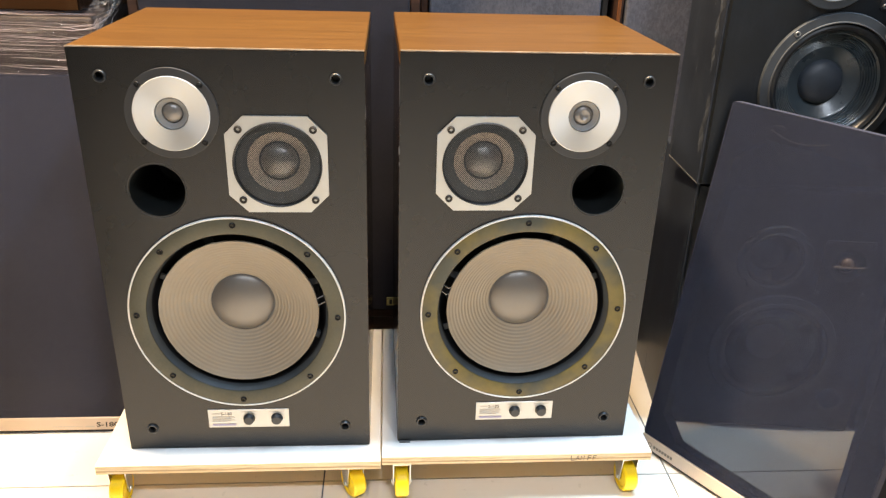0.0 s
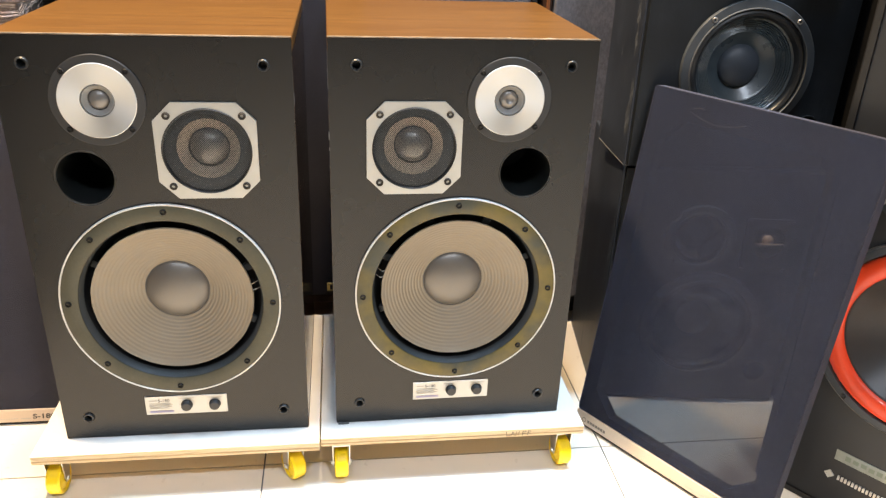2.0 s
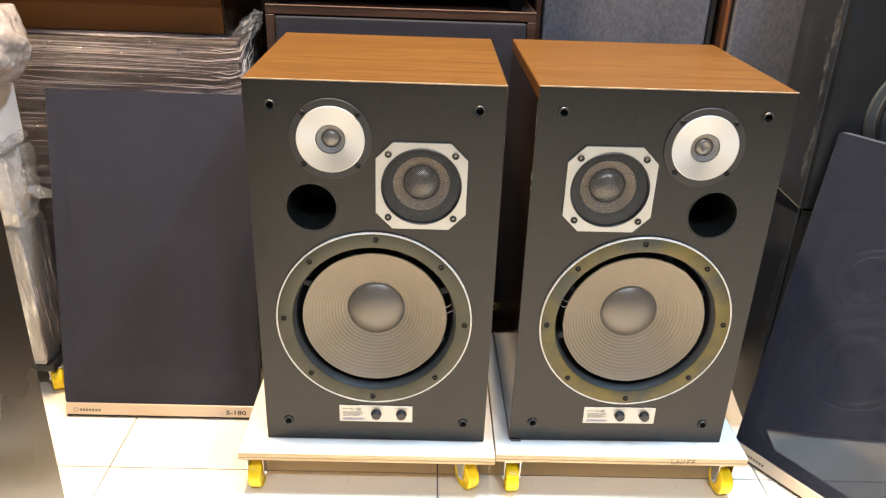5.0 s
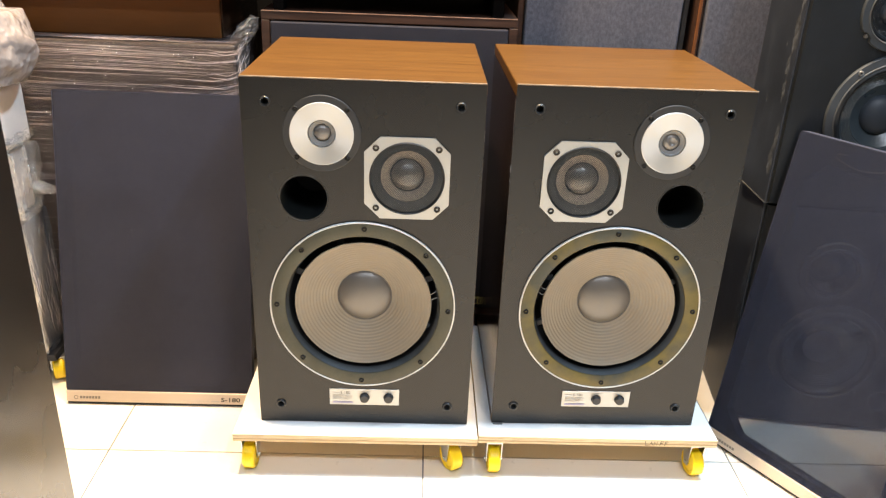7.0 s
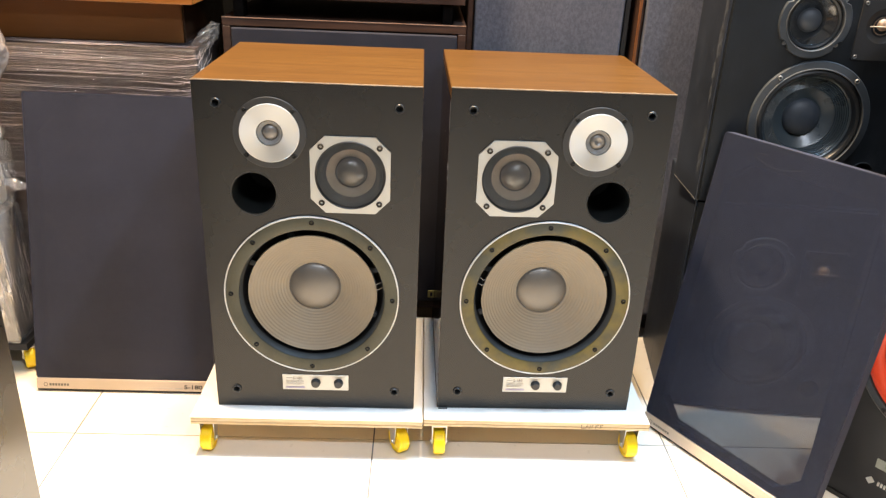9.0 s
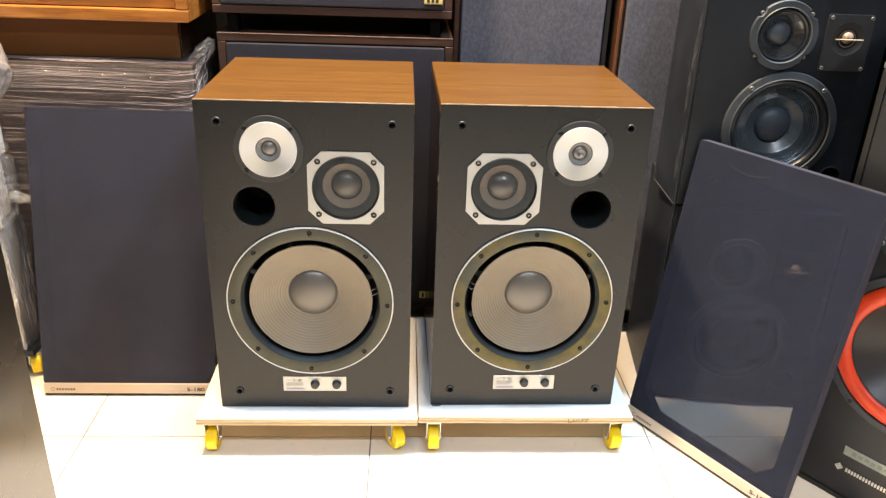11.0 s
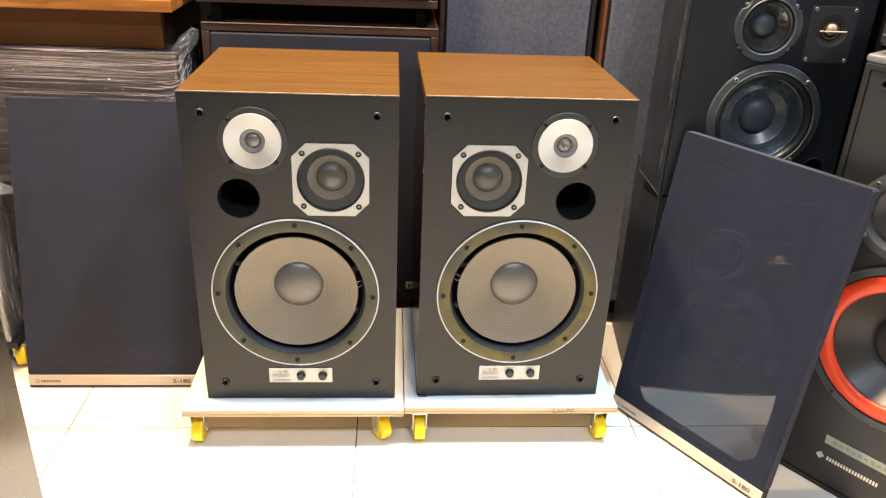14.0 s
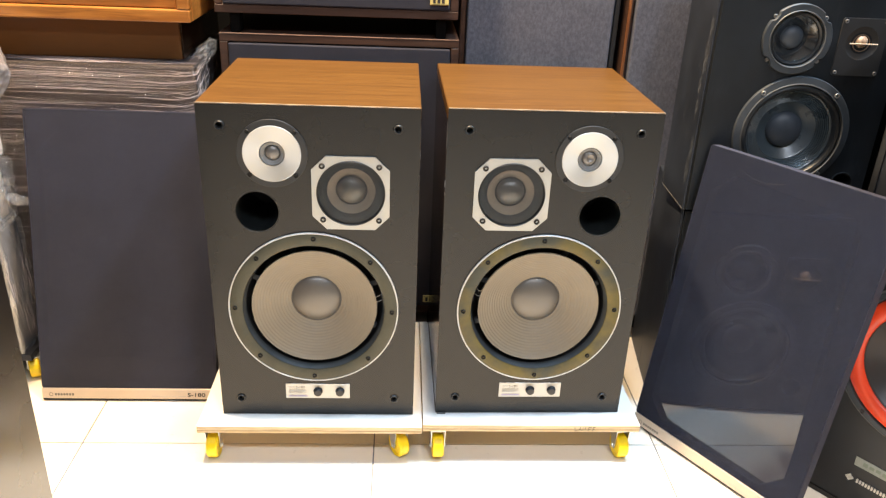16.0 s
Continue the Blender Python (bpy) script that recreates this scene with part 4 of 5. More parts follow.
def red_woofer_speaker(at, turn):
    w, hgt, d = 0.378, 0.846, 0.30
    ob = thing("red_surround_loudspeaker", "tall charcoal loudspeaker with a large red-edged woofer", "loudspeaker", at, turn)
    wu, wv, mu, mv = 0.186, 0.350, 0.131, 0.592
    part("body", shell(w, hgt - 0.014, d, 0.0, 0.011), CHARCOAL, ob, "charcoal cabinet whose edges stand proud of the front", smooth=False)
    part("top_board", box(-0.001, w + 0.001, -0.001, d, hgt - 0.0138, hgt, 0.005, 3), PALETOP, ob, "pale grey rounded top board", smooth=False)
    sockets = [(0.040, hgt - 0.045), (w - 0.040, hgt - 0.045)]
    holes = [circle(wu, wv, 0.1405, 72), circle(mu, mv, 0.058, 40)] + [circle(x, z, 0.0062, 16) for x, z in sockets]
    part("baffle", holed_board(rect(0.0118, w - 0.0118, 0.0118, hgt - 0.026), holes, 0.003, 0.0145), WARMGREY, ob, "grey painted front board", smooth=False)
    sk = None
    for x, z in sockets:
        sk = part("grille_socket", lathe([(0, 0.012), (0.0052, 0.012), (0.0058, -0.001), (0.0092, -0.002), (0.0098, 0.001)], 24), BLACK, ob, "black grille socket", (x, 0.003, z)) if sk is None else again(sk, (x, 0.003, z))
    wf = part("woofer", lathe([(0.159, 0.004), (0.159, -0.004), (0.157, -0.006), (0.1462, -0.006), (0.1442, -0.003), (0.1435, 0.002)], 80), GUNMETAL, ob, "large woofer in a dark frame", (wu, 0, wv))
    part("frame_lip", lathe([(0.1594, 0.0035), (0.1594, -0.0042), (0.1580, -0.0056), (0.1570, -0.0062)], 80), DULLSTEEL, wf, "bright worn lip of the frame")
    rr = [(0.1435, 0.0012)] + [(0.1275 + 0.0155 * math.cos(a), -0.001 - 0.0095 * math.sin(a)) for a in (math.pi * k / 12 for k in range(13))]
    part("surround", lathe(rr, 80), RED, wf, "thick bright red rubber surround")
    part("cone", lathe([(0.1122, -0.002), (0.110, 0.003), (0.058, 0.040), (0.054, 0.044)], 64), WARMCONE, wf, "smooth dark cone")
    part("dust_cap", lathe([(0.0555, 0.043)] + [(0.055 * math.cos(a), 0.041 - 0.022 * math.sin(a)) for a in (math.pi / 2 * k / 9 for k in range(9))] + [(0, 0.019)], 48), WARMCONE, wf, "")
    sc = None
    for k in range(8):
        a = math.pi / 4 * k + 0.2
        p = (0.1525 * math.cos(a), -0.0055, 0.1525 * math.sin(a))
        sc = part("screw", screw_head(0.0045), BLACK, wf, "", p) if sc is None else again(sc, p)
    md = part("midrange", lathe([(0.0800, 0.004), (0.0800, -0.004), (0.0785, -0.0085), (0.0740, -0.0105), (0.0640, -0.0095), (0.0585, -0.004), (0.0560, 0.004)], 64), GUNMETAL, ob, "black midrange with a moulded rim", (mu, 0, mv))
    part("cone", lathe([(0.0565, 0.003), (0.050, 0.004), (0.022, 0.022), (0, 0.018)], 48), RUBBER, md, "")
    sc = None
    for a in (42, 138, 222, 318):
        p = (0.0705 * math.cos(radians(a)), -0.0100, 0.0705 * math.sin(radians(a)))
        sc = part("screw", screw_head(0.0048), STEEL, md, "bright screw" if sc is None else "", p) if sc is None else again(sc, p)
    tp = part("label_tape", box(0.1145, 0.270, 0.0014, 0.0032, 0.103, 0.1225, 0.0003, 1), TAPE, ob, "worn grey-green strip of label tape", smooth=False)
    part("faded_print", bars([(0.130 + 0.012 * k, 0.1385 + 0.012 * k, 0.109 + 0.0008 * (k % 3), 0.1175 - 0.0011 * (k % 2)) for k in range(10)], 0.0010, 0.0015), surface("faded_green_print", (0.19, 0.225, 0.175), 0.6), tp, "faded print", smooth=False)
    strokes = [(0.1270 + 0.0056 * k, 0.1302 + 0.0056 * k, 0.0684, 0.0760) for k in range(18)]
    nm = part("name_plate", bars(strokes, 0.0002, 0.0032), LETTER, ob, "plain raised pale maker's mark", smooth=False)
    di = bmesh.new()
    lathe([(0.0078, 0.0032), (0.0078, 0.0002), (0.0052, 0.0002), (0.0052, 0.0022), (0, 0.0022)], 4, bm=di)
    part("emblem", di, LETTER, nm, "", (0.1135, 0, 0.072), smooth=False)
    return ob


RED_AT, RED_TURN = Vector((0.7728, -0.0707, 0.0)), -53.57
red_woofer_speaker(RED_AT, RED_TURN)


def top_box(at, turn):
    ob = thing("black_equipment_case", "black case with round feet on the red-edged loudspeaker", "case", at, turn)
    part("body", box(0, 0.3, 0, 0.25, 0.014, 0.16, 0.006, 2), BLACKVINYL, ob, "textured black case", smooth=False)
    part("seam", box(0.004, 0.296, -0.0012, 0.0004, 0.030, 0.0325), EDGEGREY, ob, "pale seam along the case", smooth=False)
    f = lathe([(0, 0), (0.017, 0), (0.019, 0.004), (0.019, 0.0125), (0.016, 0.0142), (0, 0.0142)], 26)
    bmesh.ops.rotate(f, verts=f.verts, cent=(0, 0, 0), matrix=Matrix.Rotation(radians(90), 3, "X"))
    ft = part("foot", f, RUBBER, ob, "round black rubber foot", (0.03, 0.025, 0))
    for p in ((0.27, 0.025, 0), (0.03, 0.22, 0), (0.27, 0.22, 0)):
        again(ft, p)
    return ob


top_box(RED_AT + Matrix.Rotation(radians(RED_TURN), 3, "Z") @ Vector((0.008, 0.010, 0.8462)), RED_TURN)

# ---- brown loudspeakers in the middle, one on the other ----


def brown_speaker(at, label, hgt):
    w, d = 0.523, 0.38
    ob = thing("brown_loudspeaker", label, "loudspeaker", at, 0, "stacked brown loudspeakers")
    foot = 0.042 if at[2] > 0.5 else 0.093
    t = 0.018
    part("top_panel", box(0, w, 0, d, foot + hgt - t, foot + hgt, 0.0015, 1), BROWNWOOD, ob, "dark brown veneer", smooth=False)
    part("bottom_panel", box(0, w, 0, d, foot, foot + t, 0.0015, 1), BROWNWOOD, ob, smooth=False)
    for x0 in (0, w - t):
        part("side_panel", box(x0, x0 + t, 0, d, foot + t, foot + hgt - t, 0.0015, 1), BROWNWOOD, ob, smooth=False)
    part("back_panel", box(t, w - t, d - 0.02, d - 0.004, foot + t, foot + hgt - t), BLACK, ob, smooth=False)
    part("edge_strip", box(0.001, w - 0.001, -0.0006, 0.0008, foot + hgt - 0.0012, foot + hgt + 0.0004), WORNBROWN, ob, "rubbed pale front edge", smooth=False)
    g = part("grille", box(t + 0.001, w - t - 0.001, -0.003, 0.02, foot + t + 0.001, foot + hgt - t - 0.003, 0.003, 2), CLOTH, ob, "dark grey cloth grille", smooth=False)
    bz = foot + t + 0.013
    b = part("badge", box(w - 0.062, w - 0.022, -0.007, -0.003, bz, bz + 0.019, 0.001, 1), BRASS, g, "small brass badge with a plain mark", smooth=False)
    part("badge_mark", bars([(w - 0.056 + 0.0095 * k, w - 0.050 + 0.0095 * k, bz + 0.004, bz + 0.015) for k in range(3)] + [(w - 0.0605, w - 0.0235, bz + 0.0013, bz + 0.0020), (w - 0.0605, w - 0.0235, bz + 0.0170, bz + 0.0177)], -0.0075, -0.0068), INK, b, smooth=False)
    # feet coloured near-black, so the gap round them stays dark
    ft = part("foot", box(-0.011, 0.011, -0.02, 0.02, 0, foot, 0.002, 1), NEARBLACK, ob, "black wooden foot", (w - 0.036, 0.03, 0), smooth=False)
    for p in ((0.04, 0.03, 0), (0.04, d - 0.04, 0), (w - 0.036, d - 0.04, 0)):
        again(ft, p)
    return ob


brown_speaker((-0.441, 0.430, 0.0), "large dark brown loudspeaker with a grey cloth grille", 0.685)
brown_speaker((-0.446, 0.430, 0.7782), "dark brown loudspeaker with cloth grille stacked on another", 0.60)

# ---- tall cabinets at the back ----


def tall_speaker(at, w, hgt, veneer, edge, label, lip=None):
    ob = thing("tall_loudspeaker", label, "loudspeaker", at, 0, "tall loudspeakers along the wall")
    d, pl, t = 0.36, 0.06, 0.013
    part("plinth", box(0.02, w - 0.02, 0.05, d, 0, pl, 0.002, 1), BLACK, ob, "recessed black plinth", smooth=False)
    part("body", box(t, w - t, 0.012, d, pl, hgt, 0.002, 1), veneer, ob, "veneered cabinet", smooth=False)
    for x0, stuff in zip((0, w - t), edge):
        part("side_panel", box(x0, x0 + t - 0.0004, 0, d, pl, hgt, 0.002, 1), stuff, ob, "side panel", smooth=False)
    if lip:
        part("edge_strip", box(0.0005, 0.0068, -0.004, 0.0, pl, hgt, 0.0006, 1), lip, ob, "reddish wooden edge", smooth=False)
    part("grille", box(t + 0.003, w - t - 0.003, -0.008, 0.0118, pl + 0.012, hgt - 0.012, 0.004, 2), GREYCLOTH, ob, "mid grey cloth grille", smooth=False)
    return ob


tall_speaker((0.086, 0.492, 0.0), 0.362, 1.45, BLACK, (BROWNWOOD, BLACK), "tall dark loudspeaker with a mid grey cloth front")
far_tall = tall_speaker((0.4595, 0.470, 0.0), 0.40, 1.45, BROWNWOOD, (BROWNWOOD, BROWNWOOD), "tall loudspeaker with a reddish wooden edge and grey cloth", EDGEORANGE)
lint(far_tall, [(0.055, 1.0, 0.0016), (0.09, 1.1, 0.001), (0.12, 0.9, 0.001)], -0.0083)

# ---- wrapped box and what stands on it ----


def rippled_sheet(x0, x1, z0, z1, y, depth, nx, nz, seed, stretch):
    """A sheet in the x-z plane pulled into folds."""
    bm = bmesh.new()
    rows = []
    for j in range(nz + 1):
        row = []
        for i in range(nx + 1):
            x, z = x0 + (x1 - x0) * i / nx, z0 + (z1 - z0) * j / nz
            n = noise.noise(Vector((x * stretch[0] + seed, z * stretch[1], seed)))
            n += 0.5 * noise.noise(Vector((x * stretch[0] * 2.1, z * stretch[1] * 2.3 + seed, 3 + seed)))
            row.append(bm.verts.new((x, y - depth * (0.6 + n), z)))
        rows.append(row)
    for a, b in zip(rows, rows[1:]):
        for i in range(nx):
            bm.faces.new((a[i], a[i + 1], b[i + 1], b[i]))
    return bm


def strands(rng, count, line, radius):
    """Thin gathered creases that carry the folds' glints, each along a line given by a function of k and q."""
    bm = bmesh.new()
    for k in range(count):
        pts = line(k)
        me = bpy.data.meshes.new("tmp")
        one = tube(pts, rng.uniform(*radius), 5)
        for q, v in enumerate(one.verts):
            c = Vector(pts[min(len(pts) - 1, q // 5)])
            v.co = c + (v.co - c) * (0.15 + 0.85 * math.sin(math.pi * (min(len(pts) - 1, q // 5) + 0.5) / len(pts)))
        one.to_mesh(me)
        one.free()
        bm.from_mesh(me)
        bpy.data.meshes.remove(me)
    return bm


def wrapped_box(at):
    w, hgt, d = 0.462, 0.72, 0.40
    ob = thing("wrapped_box", "dark carton wound in glossy clear stretch film", "box", at)
    part("carton", box(0, w, 0, d, 0, hgt, 0.006, 2), CARTON, ob, "dark brown carton", smooth=False)
    part("front_film", rippled_sheet(-0.003, w + 0.002, 0.0, hgt + 0.002, -0.004, 0.0045, 60, 170, 1.0, (2.5, 75)), FILM, ob, "clear film pulled into level folds")
    sh = rippled_sheet(-0.003, w + 0.002, 0.0, d, -0.002, 0.004, 50, 60, 4.0, (3.0, 40))
    bmesh.ops.rotate(sh, verts=sh.verts, cent=(0, 0, 0), matrix=Matrix.Rotation(radians(-90), 3, "X"))
    part("top_film", sh, FILM, ob, "", (0, 0, hgt + 0.001))
    rng = random.Random(7)

    def level(k):
        z = hgt * (0.03 + 0.97 * rng.random()) if k < 50 else hgt - 0.004 - 0.12 * rng.random() ** 1.4
        b = w * (0.75 + 0.25 * rng.random()) if rng.random() < 0.7 else w * (0.3 + 0.4 * rng.random())
        a = max(0.0, b - w * (0.45 + 0.75 * rng.random()))
        tilt, ph = rng.uniform(-0.012, 0.002), rng.random() * 6
        return [(a + (b - a) * q / 12, -0.0085 + 0.0006 * math.sin(ph + q), z + tilt * q / 12 + 0.0006 * math.sin(ph + 0.6 * q)) for q in range(13)]

    # pale strands added where the film on top catches the light
    def crown(k):
        a, b, y, ph = w * rng.uniform(0.0, 0.5), w * rng.uniform(0.55, 1.0), rng.uniform(-0.006, 0.036), rng.random() * 6
        return [(a + (b - a) * q / 12, y + 0.002 * math.sin(ph + 0.5 * q), hgt + 0.0045 + 0.0012 * math.sin(ph + q)) for q in range(13)]

    def gather(k):
        x, z, y, ph = w * rng.uniform(0.55, 0.9), hgt - 0.004 - 0.10 * rng.random(), 0.03 * rng.random(), rng.random() * 6
        end = (w + 0.008, 0.01 + y, z + 0.4 * (hgt + 0.02 - z))
        turn = (w + 0.003, -0.008, z - 0.006)
        pts = []
        for q in range(13):
            f = q / 12
            p = [(x, -0.0085, z)[i] * (1 - f) + turn[i] * f for i in range(3)] if q < 9 else [turn[i] * (12 - q) / 4 + end[i] * (q - 8) / 4 for i in range(3)]
            pts.append((p[0], p[1], p[2] + 0.0005 * math.sin(ph + q)))
        return pts

    def corner(k):
        z, y, ph = hgt - 0.16 * rng.random(), rng.uniform(0.0, 0.10), rng.random() * 6
        up = min(rng.uniform(0.01, 0.05), hgt + 0.02 - z)
        return [(w + 0.0045 + 0.0025 * math.sin(ph + q), y + 0.05 * q / 8 + 0.003 * math.sin(ph + 1.7 * q), z + up * q / 8) for q in range(9)]

    side = rippled_sheet(-0.004, d, 0.0, hgt + 0.002, 0.0, 0.004, 60, 120, 6.0, (14, 24))
    bmesh.ops.rotate(side, verts=side.verts, cent=(0, 0, 0), matrix=Matrix.Rotation(radians(90), 3, "Z"))
    part("side_film", side, KNOTFILM, ob, "crumpled film on the end", (w + 0.001, 0, 0))
    for count, line, radius in ((95, level, (0.0001, 0.00034)), (20, crown, (0.0002, 0.0006)), (24, gather, (0.0002, 0.0006)), (26, corner, (0.0002, 0.0006))):
        tagged(part("film_ridge", strands(rng, count, line, radius), FOLDGLINT, ob, "gathered folds of the film, coloured pale for their glints"), kind="stuff")
    kn = bmesh.new()
    bmesh.ops.create_icosphere(kn, subdivisions=5, radius=1)
    for v in kn.verts:
        n = noise.noise(v.co * 2.2) + 0.5 * noise.noise(v.co * 5.0)
        k = 1 + 0.22 * n
        k += 0.12 * noise.noise(v.co * 11.0)
        v.co = Vector((v.co.x * 0.020 * k + 0.024 * v.co.z, v.co.y * 0.042 * k, v.co.z * 0.036 * k))
    part("film_knot", kn, KNOTFILM, ob, "crumpled knot of film at the corner", (w + 0.006, 0.05, hgt + 0.012))
    return ob


wrapped_box((-0.940, 0.348, 0.0))


def teak_speaker(at):
    w, hgt, d = 0.56, 0.42, 0.34
    ob = thing("teak_loudspeaker", "orange teak loudspeaker with a framed front on a brown base", "loudspeaker", at)
    f = 0.026
    part("body", box(0, w, 0.02, d, 0, hgt, 0.002, 1), ORANGEWOOD, ob, "orange teak cabinet", smooth=False)
    part("bottom_rail", box(0, w, 0.0, 0.0198, 0, f, 0.003, 2), ORANGEWOOD, ob, "", smooth=False)
    part("top_rail", box(0, w, 0.0, 0.0198, hgt - f, hgt, 0.003, 2), ORANGEWOOD, ob, "", smooth=False)
    for x0 in (0, w - f):
        part("stile", box(x0, x0 + f, 0.0, 0.0198, f, hgt - f, 0.003, 2), ORANGEWOOD, ob, "", smooth=False)
    p = part("front_panel", box(f + 0.002, w - f - 0.002, 0.009, 0.0196, f + 0.002, f + 0.035, 0.0008, 1), ORANGEWOOD, ob, "", smooth=False)
    part("grille", box(f + 0.002, w - f - 0.045, 0.004, 0.0196, f + 0.038, hgt - f - 0.003, 0.003, 2), GREYCLOTH, ob, "grey cloth grille", smooth=False)
    part("badge", box(0.258, 0.278, 0.006, 0.0092, f + 0.010, f + 0.022, 0.0008, 1), COPPER, p, "small dark metal badge", smooth=False)
    return ob


teak_speaker((-1.037, 0.348, 0.8085))


def wooden_base(at):
    ob = thing("brown_cabinet", "plain brown wooden cabinet lying under the teak loudspeaker", "cabinet", at)
    part("body", box(0, 0.479, 0, 0.34, 0, 0.082, 0.002, 1), CHESTNUT, ob, "brown veneered case", smooth=False)
    # added panel: the shade on this end is put into its dark colour
    part("end_shade", box(0.4792, 0.4832, 0.001, 0.339, 0.001, 0.081, 0.0008, 1), SIDEWOOD, ob, "thin added panel, its dark colour standing in for the shaded end", smooth=False)
    return ob


wooden_base((-0.99, 0.385, 0.7255))

# ---- wrapped goods at the side ----


def lumpy(sx, sy, sz, amount, freq, seed, sub=5, boxy=0.55):
    """A rounded block with dents and folds, standing on z = 0."""
    bm = bmesh.new()
    bmesh.ops.create_icosphere(bm, subdivisions=sub, radius=1)
    for v in bm.verts:
        c = v.co.copy()
        m = max(abs(c.x), abs(c.y), abs(c.z))
        c = c.lerp(c / m, boxy)
        n = noise.noise(v.co * freq + Vector((seed, 0, 0))) + 0.5 * noise.noise(v.co * freq * 2.7 + Vector((0, seed, 0)))
        c *= 1 + amount * n
        v.co = Vector((c.x * sx / 2, c.y * sy / 2, max(0.0, (c.z + 1) * sz / 2)))
    return bm


dolly(-1.25, -0.880, 0.240, 0.62, 0.0725, [(-0.893, 0.272, 25), (-1.21, 0.27, 5), (-0.91, 0.57, 15), (-1.21, 0.57, 40)], "low dolly with yellow wheels under wrapped goods", board=FRAMEBOARD)


def wrapped_goods(at):
    ob = thing("wrapped_appliance", "brown appliance in a crinkled clear plastic bag", "wrapped goods", at)
    part("body", box(-0.145, 0.146, -0.045, 0.045, 0.002, 0.300, 0.008, 2), surface("dull_brown_casing", (0.24, 0.215, 0.20), 0.5), ob, "brown casing inside the bag")
    part("bag", lumpy(0.31, 0.104, 0.308, 0.018, 4.5, 5.0, 6, 0.95), BAGFILM, ob, "crinkled clear plastic bag")
    rng = random.Random(3)

    def side(k):
        y, z, tall, lean = rng.uniform(-0.05, 0.045), rng.uniform(0.01, 0.15), rng.uniform(0.06, 0.15), rng.uniform(-0.03, 0.0)
        return [(0.1535 + 0.0012 * math.sin(k + 1.3 * q), y + lean * q / 8 + 0.0015 * math.cos(k + 2 * q), z + tall * q / 8) for q in range(9)]

    def front(k):
        x, z, tall, lean = rng.uniform(0.05, 0.15), rng.uniform(0.01, 0.12), rng.uniform(0.08, 0.17), rng.uniform(-0.05, 0.0)
        return [(x + lean * q / 8 + 0.002 * math.sin(k + q), -0.052 + 0.0012 * math.cos(k + 2 * q), z + tall * q / 8) for q in range(9)]

    tagged(part("bag_fold", strands(rng, 26, side, (0.0003, 0.0007)), FOLDGLINT, ob, "creases of the bag, coloured pale for their glints"), kind="stuff")
    tagged(part("bag_fold", strands(rng, 22, front, (0.0003, 0.0008)), FOLDGLINT, ob), kind="stuff")
    return ob


wrapped_goods((-1.043, 0.289, 0.0727))


def foam_carton(at):
    ob = thing("foam_block", "white foam block in loose film on the bagged appliance", "foam block", at, 0, "white foam blocks")
    part("block", box(-0.15, 0.138, -0.048, 0.045, 0, 0.134, 0.008, 3), WHITEFOAM, ob, "white foam")
    part("film", lumpy(0.325, 0.108, 0.140, 0.045, 4, 7.0, 6, 0.92), BAGFILM, ob, "loose clear film round the foam")
    bm = bmesh.new()
    bmesh.ops.create_icosphere(bm, subdivisions=5, radius=1)
    for v in bm.verts:
        n = noise.noise(v.co * 2.6) + 0.6 * noise.noise(v.co * 6.0)
        v.co = v.co * (1 + 0.45 * n)
        v.co = Vector((v.co.x * 0.020, v.co.y * 0.012, v.co.z * 0.010 + 0.4 * v.co.x * -0.012))
    part("film_tuft", bm, BAGFILM, ob, "twisted end of the film", (0.178, 0.01, 0.050))
    return ob


foam_carton((-1.047, 0.290, 0.3812))


def plain_foam(at):
    ob = thing("foam_block", "plain white foam block under a bundle of bubble wrap", "foam block", at, 0, "white foam blocks")
    part("block", box(-0.15, 0.152, -0.055, 0.05, 0, 0.122, 0.012, 3), WHITEFOAM, ob, "white foam")
    part("film", lumpy(0.312, 0.112, 0.03, 0.05, 5, 3.0, 5, 0.9), BAGFILM, ob, "loose film round its foot")
    return ob


plain_foam((-1.045, 0.285, 0.5218))


def bubble_roll(at):
    ob = thing("bubble_wrap_bundle", "pale bundle of bubble wrap on the foam block", "bubble wrap", at)
    bm = lumpy(0.32, 0.20, 0.155, 0.035, 2.0, 9.0, 6, 0.4)
    for v in bm.verts:
        u, w = v.co.x * 90, v.co.z * 90 + v.co.y * 60
        v.co += v.co.normalized() * 0.0022 * (math.sin(u) * math.sin(w))
    part("wrap", bm, BUBBLE, ob, "layers of bubble wrap")
    part("film_hood", lumpy(0.30, 0.185, 0.115, 0.06, 2.6, 4.0, 6, 0.35), HOODFILM, ob, "smooth milky film folded over the top", (-0.045, 0.015, 0.085))
    rng = random.Random(11)

    def wrinkle(k):
        a0, z, span = rng.uniform(-1.5, 0.6), rng.uniform(0.02, 0.12), rng.uniform(0.15, 0.5)
        fat = math.sqrt(max(0.05, 1 - ((z - 0.0725) / 0.076) ** 2))
        return [((0.127 * fat + 0.006) * math.cos(a0 + span * q / 6), (0.083 * fat + 0.006) * math.sin(a0 + span * q / 6), z + 0.006 * math.sin(k + q)) for q in range(7)]

    tagged(part("wrap_fold", strands(rng, 24, wrinkle, (0.0005, 0.0012)), FOLDGLINT, ob, "creases of the wrap, coloured pale for their glints"), kind="stuff")
    return ob


bubble_roll((-0.978, 0.236, 0.6442))

# ---- tall lacquered cabinet near the camera ----


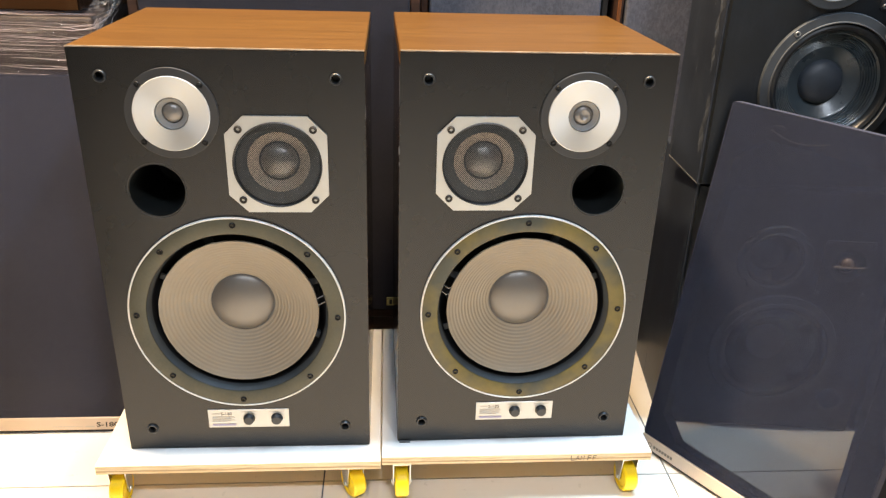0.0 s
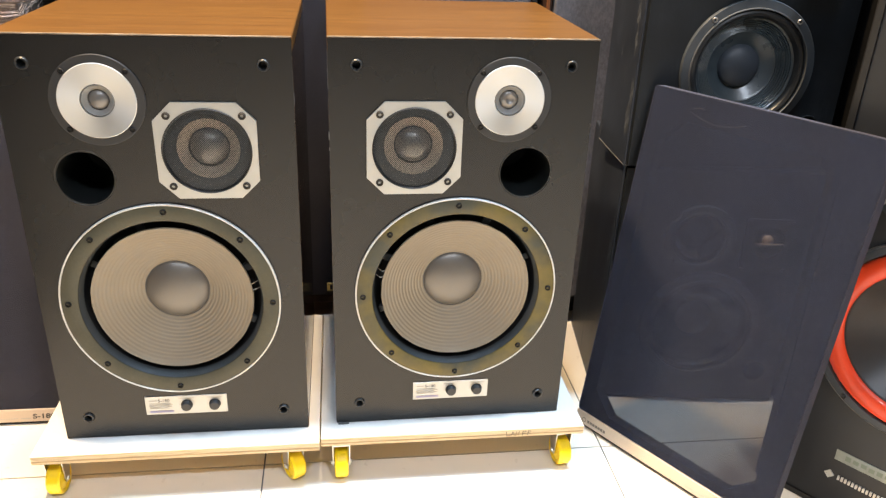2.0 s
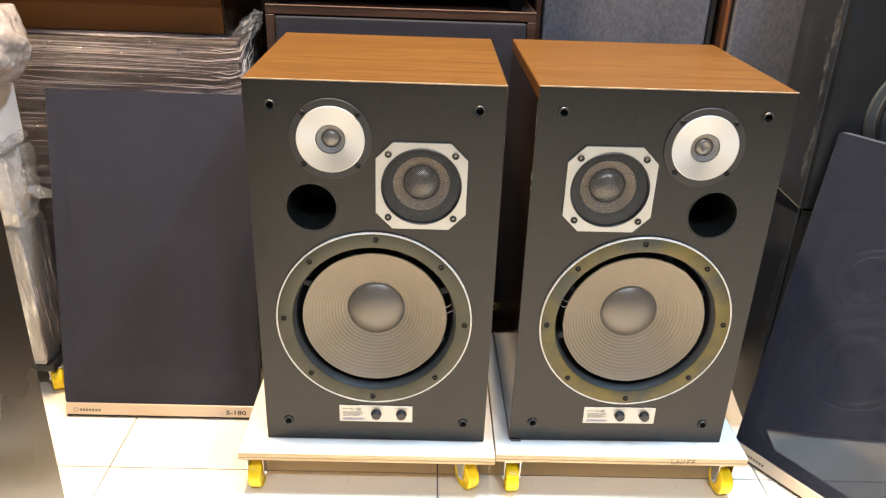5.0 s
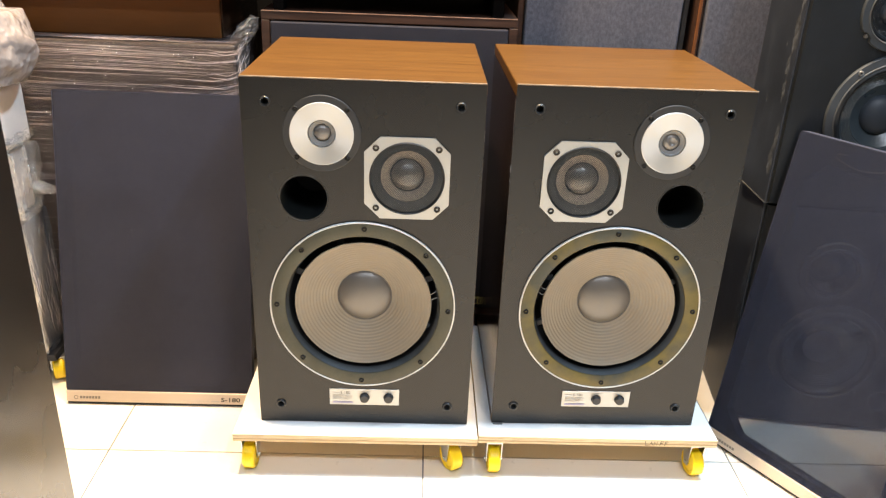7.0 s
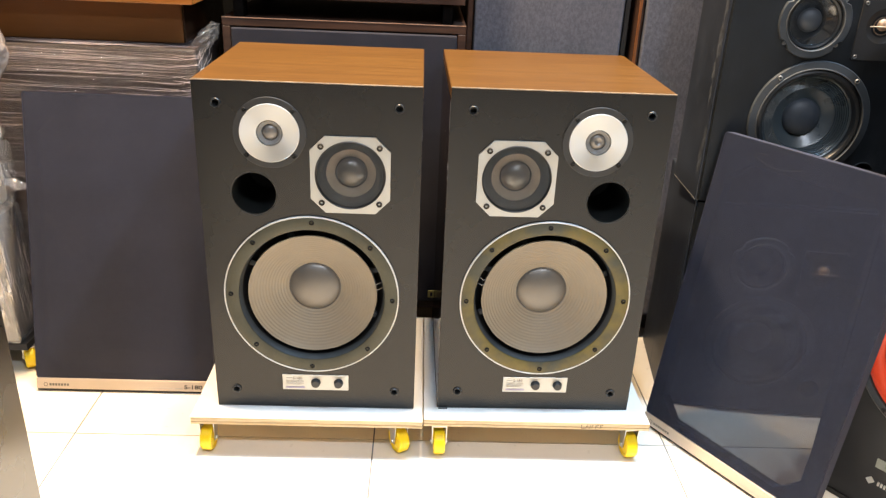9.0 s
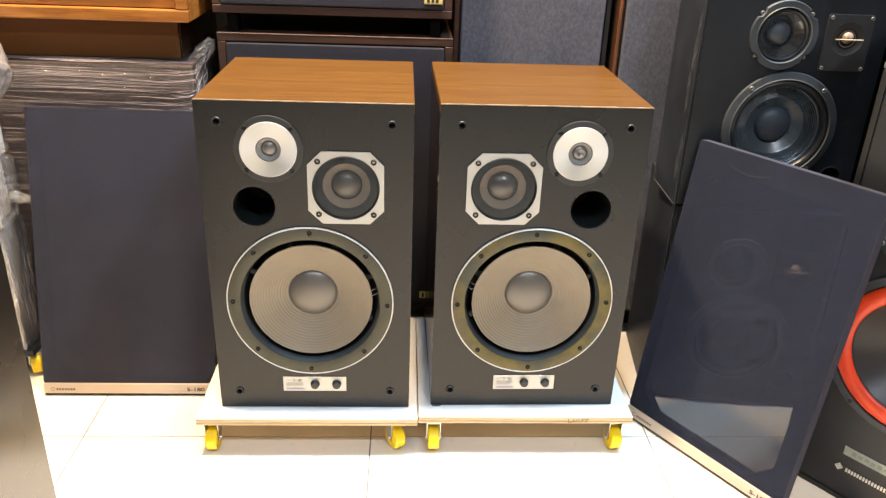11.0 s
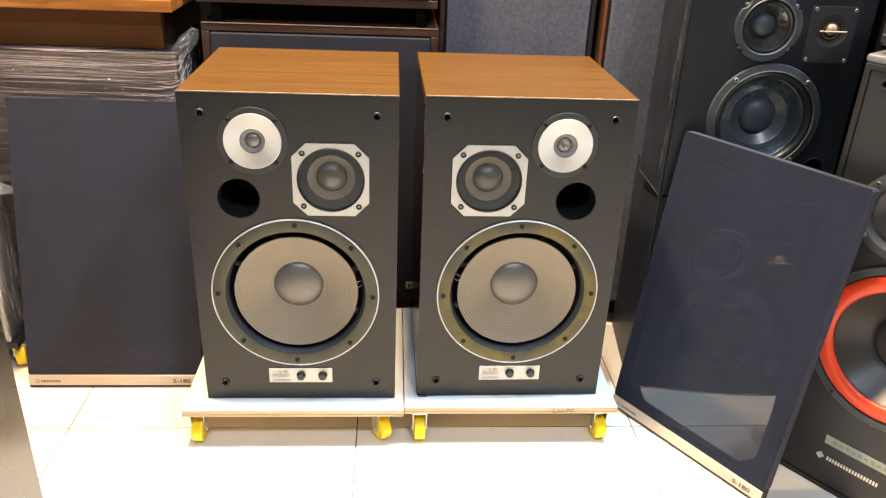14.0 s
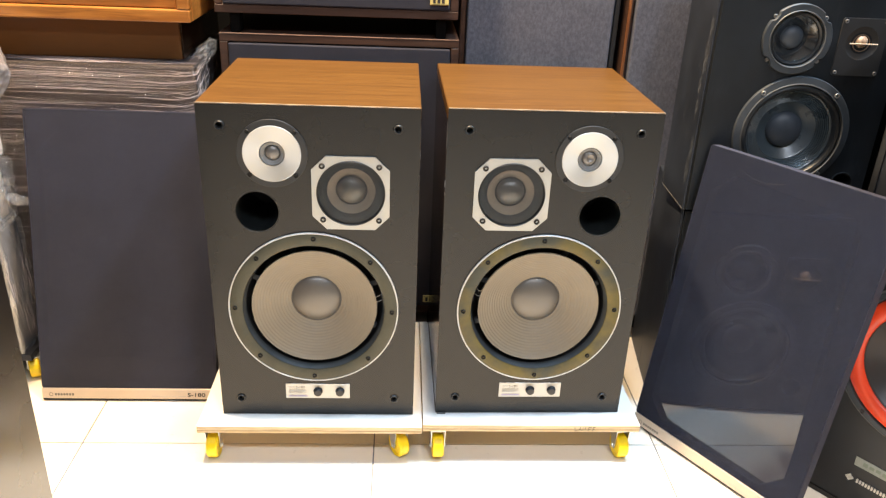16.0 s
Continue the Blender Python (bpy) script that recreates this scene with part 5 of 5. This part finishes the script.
def lacquered_speaker(at):
    w, d, hgt = 0.36, 0.50, 1.05
    ob = thing("lacquered_loudspeaker", "tall dark lacquered loudspeaker seen from its side", "loudspeaker", at)
    part("body", box(-w, 0, -d, 0, 0.05, hgt - 0.0202, 0.003, 2), LACQUER, ob, "glossy dark lacquered case", smooth=False)
    part("top_board", box(-w, 0, -d, 0, hgt - 0.02, hgt, 0.003, 2), LACQUER, ob, "", smooth=False)
    part("plinth", box(-w, 0, -d, 0, 0.0, 0.0498, 0.002, 2), LACQUER, ob, "", smooth=False)
    return ob


lacquered = lacquered_speaker((-0.624, -0.2595, 0.0))
specks = bmesh.new()
rng = random.Random(21)
for k in range(14):
    spot = Matrix.Translation((0.0003, -0.02 - 0.46 * rng.random(), 0.12 + 0.8 * rng.random())) @ Matrix.Diagonal((0.0003, 0.0007, 0.0008, 1))
    bmesh.ops.create_icosphere(specks, subdivisions=1, radius=1, matrix=spot)
tagged(part("dust_specks", specks, FLUFF, lacquered, "pale specks of dust"), kind="stuff")

# ---- ceiling downlights ----
for lx, ly, watts, tone in LAMPS:
    lp = thing("downlight", "round white recessed ceiling downlight", "ceiling light", (lx, ly, 3.262), 0, "ceiling downlights")
    rg = lathe([(0.105, 0.038), (0.105, 0.002), (0.102, -0.002), (0.088, -0.002), (0.086, 0.002), (0.084, 0.038)], 40)
    bmesh.ops.rotate(rg, verts=rg.verts, cent=(0, 0, 0), matrix=Matrix.Rotation(radians(90), 3, "X"))
    part("rim", rg, PANEL, lp, "white metal rim", smooth=False)

# ---- floor tiles ----
PITCH, JOINT = 0.607, 0.0024
tile_mesh = mesh_of("tile", box(-PITCH / 2 + JOINT / 2, PITCH / 2 - JOINT / 2, -PITCH / 2 + JOINT / 2, PITCH / 2 - JOINT / 2, -0.0028, 0.0, 0.0007, 1), TILE)
for i in range(-4, 4):
    for j in range(-6, 2):
        tl = new("tile", tile_mesh)
        tl.parent, tl.location = floor, (-0.088 + PITCH * (i + 0.5), 0.021 + PITCH * (j + 0.5), 0)
